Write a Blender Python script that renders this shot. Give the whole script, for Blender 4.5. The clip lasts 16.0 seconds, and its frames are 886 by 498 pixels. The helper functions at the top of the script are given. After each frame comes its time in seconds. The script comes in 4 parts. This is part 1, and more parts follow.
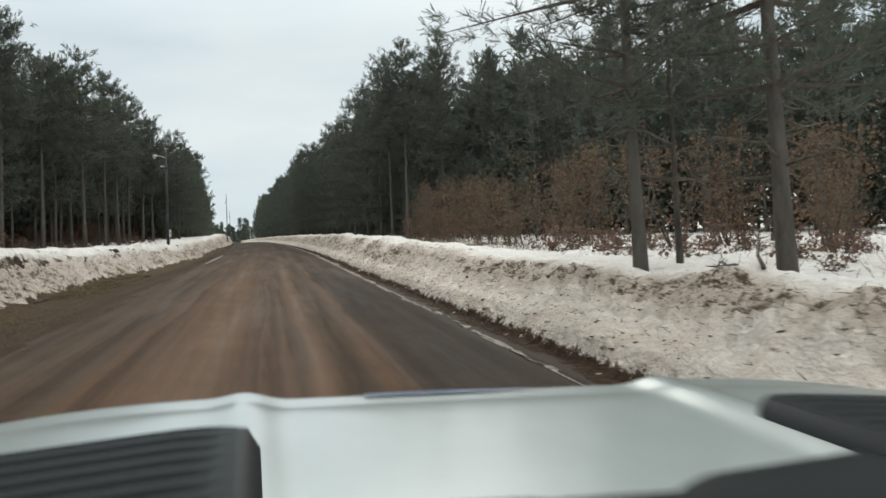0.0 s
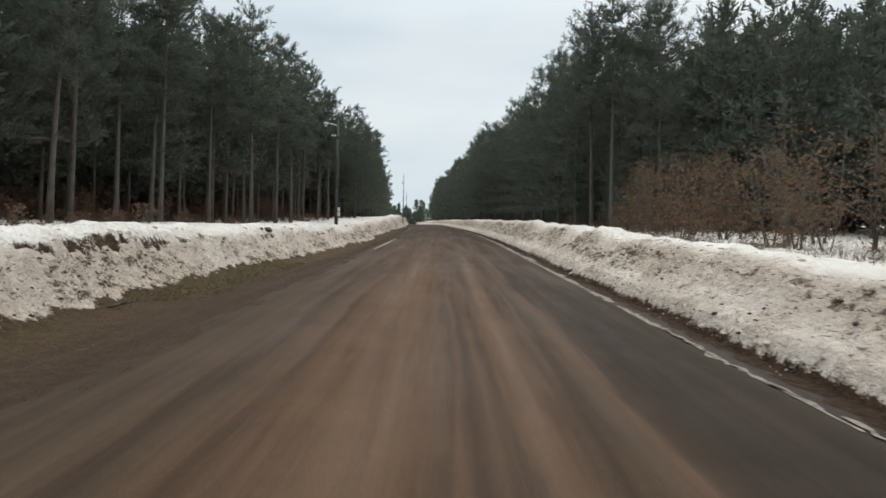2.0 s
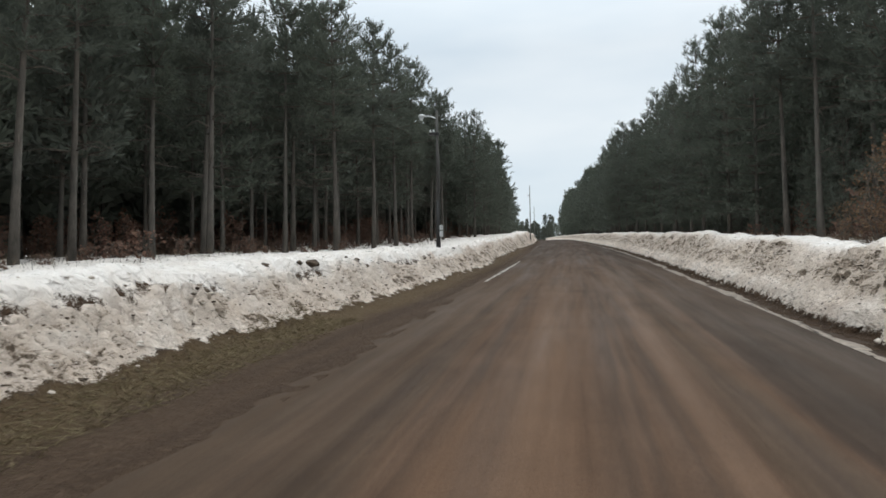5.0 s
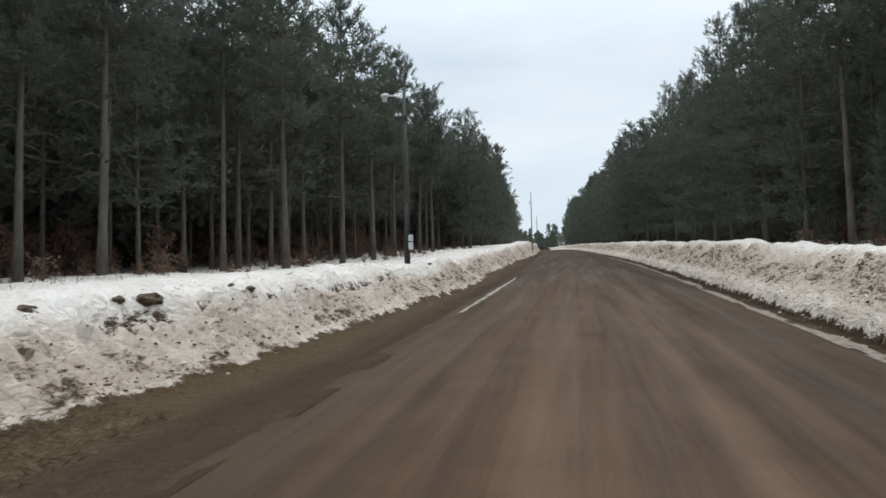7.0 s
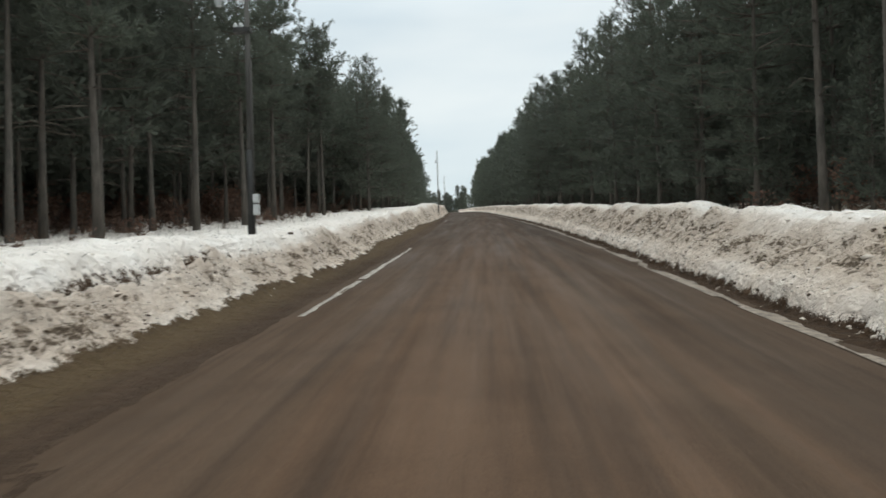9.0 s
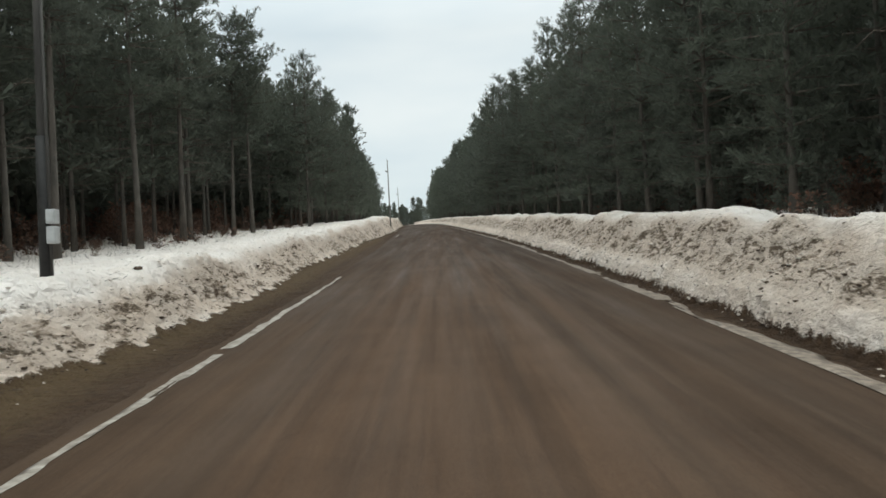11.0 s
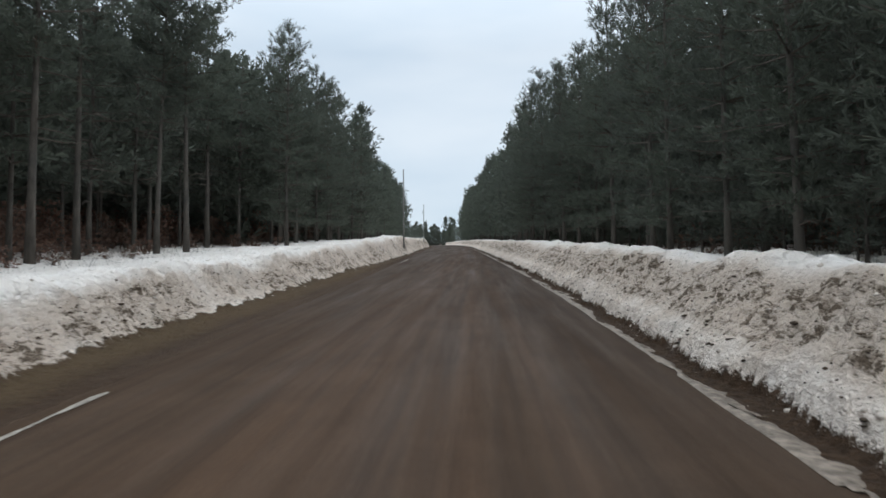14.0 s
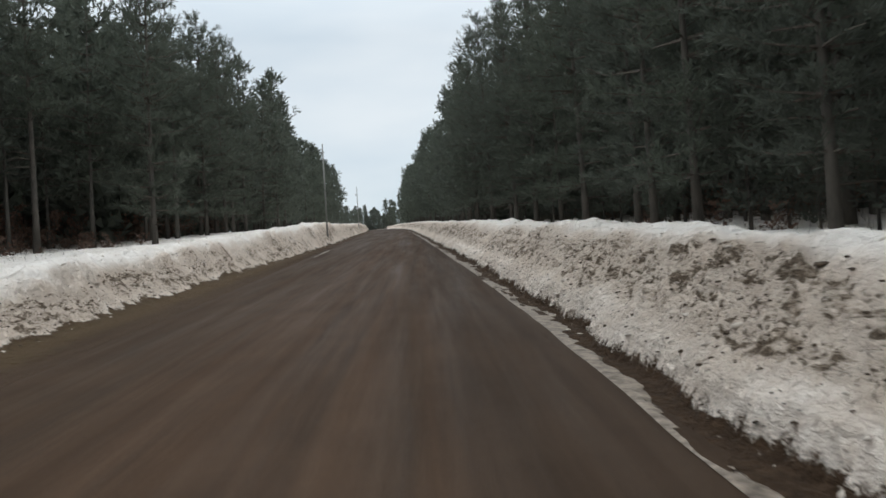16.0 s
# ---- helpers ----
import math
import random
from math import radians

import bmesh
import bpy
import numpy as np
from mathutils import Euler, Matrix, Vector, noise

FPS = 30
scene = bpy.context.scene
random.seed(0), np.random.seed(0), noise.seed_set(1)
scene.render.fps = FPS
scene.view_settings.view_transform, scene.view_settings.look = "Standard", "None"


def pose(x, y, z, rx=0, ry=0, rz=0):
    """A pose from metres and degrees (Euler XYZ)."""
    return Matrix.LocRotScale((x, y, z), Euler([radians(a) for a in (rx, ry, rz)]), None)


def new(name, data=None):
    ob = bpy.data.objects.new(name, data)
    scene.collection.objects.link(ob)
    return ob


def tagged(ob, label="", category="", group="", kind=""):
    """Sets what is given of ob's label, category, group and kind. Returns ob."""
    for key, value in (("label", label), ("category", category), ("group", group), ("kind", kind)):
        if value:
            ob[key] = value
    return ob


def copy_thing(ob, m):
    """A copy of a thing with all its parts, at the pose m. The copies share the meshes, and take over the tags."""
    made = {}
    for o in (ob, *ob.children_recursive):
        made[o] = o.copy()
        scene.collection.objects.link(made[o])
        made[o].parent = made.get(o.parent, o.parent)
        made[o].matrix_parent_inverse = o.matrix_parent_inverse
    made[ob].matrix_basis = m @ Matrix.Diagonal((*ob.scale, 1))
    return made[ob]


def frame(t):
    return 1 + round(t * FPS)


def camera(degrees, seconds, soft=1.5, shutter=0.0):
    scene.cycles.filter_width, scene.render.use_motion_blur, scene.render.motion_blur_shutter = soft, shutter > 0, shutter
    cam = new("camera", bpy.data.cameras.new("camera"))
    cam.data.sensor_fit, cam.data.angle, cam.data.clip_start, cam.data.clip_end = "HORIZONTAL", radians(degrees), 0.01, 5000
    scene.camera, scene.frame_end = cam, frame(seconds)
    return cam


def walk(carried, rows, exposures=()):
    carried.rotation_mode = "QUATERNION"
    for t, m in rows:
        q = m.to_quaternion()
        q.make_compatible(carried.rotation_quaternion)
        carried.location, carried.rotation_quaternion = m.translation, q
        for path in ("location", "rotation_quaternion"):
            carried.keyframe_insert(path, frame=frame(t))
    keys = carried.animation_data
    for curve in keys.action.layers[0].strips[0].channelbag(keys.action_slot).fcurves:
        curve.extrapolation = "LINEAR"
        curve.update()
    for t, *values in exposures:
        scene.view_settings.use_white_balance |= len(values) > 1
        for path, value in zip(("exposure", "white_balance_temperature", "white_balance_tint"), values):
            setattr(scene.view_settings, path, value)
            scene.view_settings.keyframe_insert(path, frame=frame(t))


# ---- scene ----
cam = camera(59.9, 16.0, soft=1.6, shutter=0.25)
# seconds, eye (metres), yaw, pitch, roll
PATH = [
    (0.0, 0.292, 0.0, 1.742, -12.683, 2.661, 2.558),
    (0.5, 0.24, 2.371, 1.954, -11.619, 2.279, 1.5),
    (1.0, 0.192, 4.598, 2.106, -8.056, 2.651, 0.064),
    (1.5, 0.118, 6.737, 2.231, -3.774, 3.265, -0.778),
    (2.0, 0.051, 8.763, 2.409, -0.112, 1.859, -0.874),
    (2.5, -0.019, 10.702, 2.563, 2.572, 1.871, -0.608),
    (3.0, -0.089, 12.581, 2.703, 3.327, 2.685, 0.53),
    (3.5, -0.163, 14.426, 2.855, 4.502, 3.13, 0.468),
    (4.0, -0.208, 16.28, 3.008, 6.992, 3.103, 0.497),
    (6.5, -0.391, 26.144, 3.728, 10.375, 3.284, 0.888),
    (7.0, -0.402, 28.002, 3.891, 9.953, 3.91, 1.329),
    (7.5, -0.421, 29.846, 4.048, 9.495, 2.551, 1.843),
    (8.0, -0.433, 31.657, 4.165, 8.467, 1.406, 1.564),
    (8.5, -0.414, 33.437, 4.308, 7.636, 1.565, 2.667),
    (9.0, -0.364, 35.202, 4.431, 3.251, 0.885, 1.667),
    (9.5, -0.31, 36.961, 4.588, -0.725, 1.802, 3.94),
    (12.0, 0.054, 46.954, 5.326, 0.664, 1.56, 2.527),
    (12.5, 0.325, 49.356, 5.536, 0.283, 1.729, 1.646),
    (13.0, 0.558, 51.824, 5.699, 2.43, 2.415, 0.743),
    (13.5, 0.803, 54.407, 5.914, 3.442, 3.645, 0.475),
    (14.0, 1.043, 57.112, 6.141, 2.6, 3.249, 0.474),
    (14.5, 1.214, 59.827, 6.3, 1.865, 5.689, -3.247),
    (15.0, 1.393, 62.564, 6.528, -3.464, 2.545, 3.985),
    (15.5, 1.554, 65.311, 6.753, -2.877, 2.267, 3.896),
    (16.0, 1.667, 68.064, 6.935, -1.421, 1.761, 3.672),
]
walk(cam, [(t, pose(x, y, z, 90 + pitch, roll, yaw)) for t, x, y, z, yaw, pitch, roll in PATH],
     [(0, 0, 6650, 7), (2, 0, 6600, 9), (4, 0.03, 6550, 10), (6.5, 0.09, 6350, 10), (8, 0.09, 6350, 10), (9.5, 0.08, 6700, 6), (12, 0.05, 6600, 8), (13, 0, 6200, 10), (13.5, 0, 6120, 10), (14.5, 0, 6120, 10), (15, 0, 6380, 10), (16, 0, 6430, 10)])

# ---- world, sun, exposure ----
scene.view_settings.exposure = 0.0
ZENITH = 3.0  # an overcast sky is brightest overhead
world = bpy.data.worlds.new("overcast_sky")
scene.world = world
world.use_nodes = True
wt = world.node_tree
wt.nodes.clear()
w_out = wt.nodes.new("ShaderNodeOutputWorld")
w_bg = wt.nodes.new("ShaderNodeBackground")
w_sky = wt.nodes.new("ShaderNodeTexSky")
w_sky.sky_type = "NISHITA"
w_sky.sun_disc = False
w_sky.sun_elevation = radians(38)
w_sky.sun_rotation = radians(20)
w_dim = wt.nodes.new("ShaderNodeVectorMath")
w_dim.operation = "SCALE"
w_dim.inputs["Scale"].default_value = 0.1
wt.links.new(w_sky.outputs[0], w_dim.inputs[0])
w_co = wt.nodes.new("ShaderNodeTexCoord")
w_map = wt.nodes.new("ShaderNodeMapping")
w_map.inputs["Scale"].default_value = (1.5, 1.5, 5.0)
wt.links.new(w_co.outputs["Generated"], w_map.inputs[0])
w_noise = wt.nodes.new("ShaderNodeTexNoise")
w_noise.inputs["Scale"].default_value = 1.6
w_noise.inputs["Detail"].default_value = 4
wt.links.new(w_map.outputs[0], w_noise.inputs["Vector"])
w_ramp = wt.nodes.new("ShaderNodeValToRGB")
w_ramp.color_ramp.elements[0].position = 0.33
w_ramp.color_ramp.elements[0].color = (0.61, 0.71, 0.785, 1)
w_ramp.color_ramp.elements[1].position = 0.68
w_ramp.color_ramp.elements[1].color = (0.79, 0.85, 0.88, 1)
wt.links.new(w_noise.outputs["Fac"], w_ramp.inputs[0])
w_sep = wt.nodes.new("ShaderNodeSeparateXYZ")
wt.links.new(w_co.outputs["Generated"], w_sep.inputs[0])
w_rise = wt.nodes.new("ShaderNodeValToRGB")
w_rise.color_ramp.elements[0].position = 0.3
w_rise.color_ramp.elements[0].color = (1, 1, 1, 1)
w_rise.color_ramp.elements[1].position = 1.0
w_rise.color_ramp.elements[1].color = (ZENITH * 1.02, ZENITH * 0.985, ZENITH * 0.93, 1)
wt.links.new(w_sep.outputs["Z"], w_rise.inputs[0])
w_deck = wt.nodes.new("ShaderNodeMixRGB")
w_deck.blend_type = "MULTIPLY"
w_deck.inputs[0].default_value = 1.0
w_mix = wt.nodes.new("ShaderNodeMixRGB")
w_mix.inputs[0].default_value = 0.9
wt.links.new(w_dim.outputs[0], w_mix.inputs[1])
wt.links.new(w_ramp.outputs[0], w_mix.inputs[2])
wt.links.new(w_mix.outputs[0], w_deck.inputs[1])
wt.links.new(w_rise.outputs[0], w_deck.inputs[2])
wt.links.new(w_deck.outputs[0], w_bg.inputs[0])
wt.links.new(w_bg.outputs[0], w_out.inputs[0])

sun = new("sun", bpy.data.lights.new("sun", "SUN"))
sun.data.energy = 0.5
sun.data.angle = radians(25)
sun.data.color = (1.0, 0.96, 0.9)
sun.matrix_world = pose(0, 0, 60, 52, 0, 160)

# ---- the plan ----
SLOPE, BEND, SWERVE = 0.0764, 2.1e-5, 4.2e-4


def road_z(y):
    """Height of the road's middle: a steady climb that eases off."""
    return SLOPE * y - BEND * np.maximum(y, 0) ** 2


def road_x(y):
    """The road's middle: straight, then bent a little to the west, and once more far off."""
    d = np.clip(y - 60, 0, 40)
    return -SWERVE * d * d - 80 * SWERVE * np.clip(y - 100, 0, 5000) - 0.03 * np.clip(y - 210, 0, 5000) - 0.08 * np.clip(y - 400, 0, 400)


def lattice(ix, iy, seed):
    h = (ix * 374761393 + iy * 668265263 + seed * 974711) & 0x7FFFFFFF
    h = ((h ^ (h >> 13)) * 1274126177) & 0x7FFFFFFF
    return ((h ^ (h >> 16)) & 0xFFFF) / 65535.0


def value_noise(x, y, seed=0):
    x, y = np.asarray(x, float), np.asarray(y, float)
    fx, fy = np.floor(x), np.floor(y)
    ix, iy = fx.astype(np.int64), fy.astype(np.int64)
    a, b = x - fx, y - fy
    a, b = a * a * (3 - 2 * a), b * b * (3 - 2 * b)
    top = lattice(ix, iy, seed) * (1 - a) + lattice(ix + 1, iy, seed) * a
    low = lattice(ix, iy + 1, seed) * (1 - a) + lattice(ix + 1, iy + 1, seed) * a
    return top * (1 - b) + low * b


def fbm(x, y, seed=0, octaves=4):
    total, amp, norm = 0.0, 1.0, 0.0
    for k in range(octaves):
        total = total + amp * value_noise(x * 2 ** k, y * 2 ** k, seed + 17 * k)
        norm += amp
        amp *= 0.5
    return total / norm - 0.5


def cells(x, y, seed=0):
    """Rounded lumps: how near the closest of many scattered points is, 1 at the point, 0 in the creases."""
    x, y = np.asarray(x, float), np.asarray(y, float)
    fx, fy = np.floor(x), np.floor(y)
    best, second = np.full(x.shape, 9.0), np.full(x.shape, 9.0)
    for i in (-1, 0, 1):
        for j in (-1, 0, 1):
            ix, iy = (fx + i).astype(np.int64), (fy + j).astype(np.int64)
            d = np.hypot(ix + lattice(ix, iy, seed) - x, iy + lattice(ix, iy, seed + 91) - y)
            second = np.minimum(second, np.maximum(best, d))
            best = np.minimum(best, d)
    return np.clip(1 - best, 0, 1), np.clip((second - best) * 2.2, 0, 1)


def smooth(a, b, v):
    s = np.clip((v - a) / (b - a), 0, 1)
    return s * s * (3 - 2 * s)


def bank_top_east(y):
    return np.interp(y, [-10, 6, 12, 16, 20, 30, 45, 58, 75, 110, 180], [0.98, 1.0, 0.98, 0.96, 1.08, 1.22, 1.3, 1.46, 1.38, 1.42, 1.4])


def flat_east(y):
    return np.interp(y, [0, 15, 40, 60, 75, 100], [0.88, 0.9, 0.95, 1.05, 1.12, 1.1])


def foot_west(y):
    return np.interp(y, [-10, 20, 32, 40, 48, 56, 62, 70, 90, 115, 134, 160], [-5.7, -5.6, -5.7, -5.1, -4.7, -4.3, -4.4, -4.9, -5.0, -4.2, -3.8, -4.0])


def bank_top_west(y):
    return np.interp(y, [-10, 22, 30, 40, 58, 66, 80, 95, 120, 134, 160], [1.32, 1.32, 1.3, 1.26, 1.12, 1.14, 1.22, 1.38, 1.72, 2.0, 1.8])


def flat_west(y):
    return np.interp(y, [0, 45, 52, 58, 70, 80, 95, 120], [1.18, 1.18, 1.1, 0.96, 0.92, 1.05, 1.25, 1.6])


def terrain(x, y):
    """Height of the ground, and how much soil, debris, grass, brown melt and mud lies open there."""
    x, y = np.broadcast_arrays(np.asarray(x, float), np.asarray(y, float))
    u = x - road_x(y)
    broad = fbm(u * 0.45, y * 0.3, 3, 4)
    lump = fbm(u * 1.5, y * 1.1, 5, 3)
    fine = fbm(u * 3.6, y * 3.2, 9, 2)
    bend_u, bend_y = u + 0.25 * lump, y + 0.3 * broad
    big, big_seam = cells(bend_u * 2.3, bend_y * 1.6, 13)
    small, small_seam = cells(bend_u * 4.6 + 0.6 * fine, bend_y * 3.6, 15)
    keep_big = smooth(-0.12, 0.15, fbm(u * 0.8, y * 0.5, 71, 3))
    crust = (1 - (1 - big) ** 2) * keep_big * smooth(0, 0.45, big_seam)
    crumb = (1 - (1 - small) ** 2) * smooth(0, 0.5, small_seam)
    # east side
    wig = 0.35 * fbm(y * 0.5, y * 0 + 2.5, 21, 3) + 0.07 * fbm(y * 2.3, y * 0 + 8.5, 22, 3)
    ue = u + wig
    rise = smooth(4.05, 5.9, ue)
    lip = ue + 0.35 * lump + 0.1 * (crumb - 0.4) + 0.12 * fine
    shelf = 0.32 * smooth(4.14, 4.36, lip) * (1 - smooth(4.6, 5.8, ue))
    drop = smooth(6.2, 8.3, ue)
    ze = (rise ** 1.15) * bank_top_east(y) + shelf - drop * np.maximum(bank_top_east(y) - flat_east(y), 0)
    ze = ze + rise * (0.34 * broad + 0.38 * lump * (1 - drop * 0.7) + (0.16 * fine + 0.46 * crust + 0.27 * crumb - 0.34) * (1 - 0.92 * smooth(5.0, 5.8, ue)))
    # west side
    uw = -(u + 0.5 * wig + 0.35 * fbm(y * 0.6, y * 0 + 4.5, 31, 3))
    foot = -foot_west(y)
    wide = np.interp(y, [100, 125], [1.8, 1.5])
    risew = smooth(foot, foot + wide, uw)
    dropw = smooth(foot + 2.0, foot + 4.6, uw)
    zw = (risew ** 1.1) * bank_top_west(y) - dropw * np.maximum(bank_top_west(y) - flat_west(y), 0)
    ledge = smooth(foot + 1.0, foot + 1.25, uw + 0.5 * lump) - smooth(foot + 0.6, foot + 1.6, uw)
    zw = zw + 0.14 * ledge * smooth(-0.1, 0.15, broad) * risew
    zw = zw + risew * (0.3 * broad + 0.34 * lump * (1 - dropw * 0.7) + (0.16 * fine + 0.44 * crust + 0.27 * crumb - 0.33) * (1 - 0.88 * smooth(foot + 1.1, foot + 1.7, uw)))
    z = np.where(u > 0, ze, zw)
    keep_line = 0.06 * smooth(3.75, 3.5, np.abs(u)) * smooth(42, 47, y)
    shoulder = np.where(u > 0, -0.03 + 0.05 * lump + 0.03 * fine, -0.005 + 0.09 * lump + 0.02 * fine - keep_line)
    on_bank = np.where(u > 0, rise, risew)
    z = z + shoulder * (1 - on_bank)
    z = np.where(np.abs(u) < 3.35, -0.12, z)
    # open soil beside the asphalt, debris thrown on the slopes
    edge = 0.25 * fine + 0.25 * lump
    soil = np.where(u > 0, 1 - smooth(4.08, 4.36, lip), 1 - smooth(0.0, 0.26, risew + edge * 0.9 * np.minimum(risew * 14, 1)))
    early = np.interp(y, [13, 28], [1.0, 0.0])
    slope_e = smooth(0.08, 0.3, rise) * (1 - smooth(5.3 + 0.3 * early, 5.95 + 0.25 * early, ue + 0.6 * lump))
    slope_w = smooth(0.05, 0.3, risew) * (1 - smooth(foot + 1.05, foot + 1.6, uw + 0.6 * lump))
    heavy_e = np.interp(y, [0, 12, 26, 40, 60, 100], [1.6, 1.5, 1.0, 1.0, 1.2, 1.0])
    heavy_w = np.interp(y, [0, 22, 32, 44, 60, 100], [1.05, 0.95, 0.5, 0.6, 0.85, 0.7])
    # belts of thrown dirt that run along the road, half way up
    streak = fbm(u * 1.8 + 0.35 * lump, y * 0.28, 77, 4)
    belt_e = np.exp(-((ue - 4.98 - 0.4 * early - 0.45 * broad) / np.interp(y, [10, 40], [0.32, 0.42])) ** 2)
    belt_w = np.exp(-((uw - foot - np.interp(y, [30, 50], [0.95, 0.85]) - 0.6 * broad) / 0.5) ** 2)
    clot = 0.5 + 0.5 * smooth(-0.15, 0.2, streak + 0.4 * lump)
    debris = np.where(u > 0, slope_e * heavy_e * (0.38 - 0.24 * early + 0.9 * belt_e * clot + 0.45 * lump + 0.3 * streak), slope_w * heavy_w * (0.34 + 1.0 * belt_w * clot + 0.45 * lump + 0.3 * streak))
    debris = debris + 0.4 * smooth(0.02, 0.25, fbm(u * 1.3, y * 0.6, 91, 4)) * np.where(u > 0, slope_e, slope_w)
    debris = debris + np.where(u > 0, 0.5 * np.exp(-((rise - 0.1) / 0.13) ** 2) * smooth(-0.2, 0.15, lump + broad), 0)
    debris = debris + np.where(u < 0, 0.55 * np.exp(-((risew - 0.14) / 0.16) ** 2) * smooth(-0.2, 0.15, lump + broad), 0)
    # debris colour stronger in the creases between crumbs, weaker on their tops
    debris = debris + 0.26 * ((1 - crumb) - 0.55) * np.where(u > 0, slope_e, slope_w)
    # broken row of dark holes under the white cap of the west bank
    row = np.exp(-((uw - foot - 1.36 + 0.3 * lump) / 0.19) ** 2) * smooth(-0.16, 0.02, fbm(y * 1.1, u * 1.0 + 3, 79, 3)) * smooth(62, 48, y)
    patch = np.exp(-((uw - foot - 0.9 + 0.5 * lump) / 0.3) ** 2) * smooth(0.04, 0.2, fbm(y * 0.5, u * 1.2 + 9, 83, 3)) * smooth(42, 48, y)
    hollow = np.clip(row * np.interp(y, [24, 32], [1.25, 0.8]) + patch * 0.6, 0, 1)
    # the sunk row and patches are coloured darker too, most in their creases
    soil = np.where(u < 0, np.maximum(soil, hollow * (0.55 + 0.45 * (1 - crumb))), soil)
    z = z - np.where(u < 0, 0.2 * row, 0)
    wash = np.where(u > 0, 1 - 0.85 * smooth(5.4, 6.1, ue + 0.4 * lump), 1 - 0.85 * smooth(foot + 1.15, foot + 1.6, uw + 0.4 * lump))
    grass = np.where((u < 0) & (risew < 0.2), soil * smooth(3.7, 4.9, uw) * np.interp(y, [12, 18, 24, 28, 34, 60, 80], [0.9, 0.7, 0.6, 0.9, 1.0, 1.0, 0.8]), 0)
    mud = np.where(u < 0, smooth(foot - 0.25, foot - 1.0, uw + 0.5 * lump), 0)
    far = smooth(26, 12, np.abs(u))
    return z * (0.35 + 0.65 * smooth(3000, 400, y)) + road_z(y), soil, np.clip(debris, 0, 0.85) * far, grass, wash, mud


def height(x, y):
    return float(terrain(x, y)[0])


# ---- materials ----
class Nodes:
    """A new node material with short calls for its nodes."""

    def __init__(self, name, rough=0.8):
        self.mat = bpy.data.materials.new(name)
        self.mat.use_nodes = True
        self.tree = self.mat.node_tree
        self.bsdf = self.tree.nodes["Principled BSDF"]
        self.bsdf.inputs["Roughness"].default_value = rough
        self.bsdf.inputs["Specular IOR Level"].default_value = 0.3
        self.co = self.tree.nodes.new("ShaderNodeTexCoord").outputs["Object"]

    def put(self, socket, value):
        if isinstance(value, bpy.types.NodeSocket):
            self.tree.links.new(value, socket)
        else:
            socket.default_value = value

    def scaled(self, s):
        n = self.tree.nodes.new("ShaderNodeMapping")
        n.inputs["Scale"].default_value = s
        self.tree.links.new(self.co, n.inputs[0])
        return n.outputs[0]

    def noise(self, scale, detail=4, rough=0.55, stretch=None, warp=0.0):
        n = self.tree.nodes.new("ShaderNodeTexNoise")
        n.inputs["Scale"].default_value = scale
        n.inputs["Detail"].default_value = detail
        n.inputs["Roughness"].default_value = rough
        n.inputs["Distortion"].default_value = warp
        self.tree.links.new(self.scaled(stretch) if stretch else self.co, n.inputs["Vector"])
        return n.outputs["Fac"]

    def ramp(self, fac, *stops):
        n = self.tree.nodes.new("ShaderNodeValToRGB")
        els = n.color_ramp.elements
        while len(els) < len(stops):
            els.new(0.5)
        for e, (at, col) in zip(els, stops):
            e.position = at
            e.color = (*col, 1) if isinstance(col, tuple) else (col, col, col, 1)
        self.put(n.inputs[0], fac)
        return n.outputs[0]

    def mix(self, fac, a, b, kind="MIX"):
        n = self.tree.nodes.new("ShaderNodeMixRGB")
        n.blend_type = kind
        for s, v in zip(n.inputs, (fac, a, b)):
            self.put(s, (*v, 1) if isinstance(v, tuple) else v)
        return n.outputs[0]

    def math(self, op, a, b=0.0, c=0.0):
        n = self.tree.nodes.new("ShaderNodeMath")
        n.operation = op
        for s, v in zip(n.inputs, (a, b, c)):
            self.put(s, v)
        return n.outputs[0]

    def attr(self, name):
        n = self.tree.nodes.new("ShaderNodeAttribute")
        n.attribute_name = name
        return n.outputs["Fac"]

    def island(self):
        return self.tree.nodes.new("ShaderNodeNewGeometry").outputs["Random Per Island"]

    def random(self):
        return self.tree.nodes.new("ShaderNodeObjectInfo").outputs["Random"]

    def axis(self, k):
        n = self.tree.nodes.new("ShaderNodeSeparateXYZ")
        self.tree.links.new(self.co, n.inputs[0])
        return n.outputs[k]

    def color(self, value):
        self.put(self.bsdf.inputs["Base Color"], (*value, 1) if isinstance(value, tuple) else value)
        return self

    def rough(self, value):
        self.put(self.bsdf.inputs["Roughness"], value)
        return self

    def bump(self, h, strength=0.5, distance=0.02):
        n = self.tree.nodes.new("ShaderNodeBump")
        n.inputs["Strength"].default_value = strength
        n.inputs["Distance"].default_value = distance
        self.tree.links.new(h, n.inputs["Height"])
        self.tree.links.new(n.outputs[0], self.bsdf.inputs["Normal"])
        return self


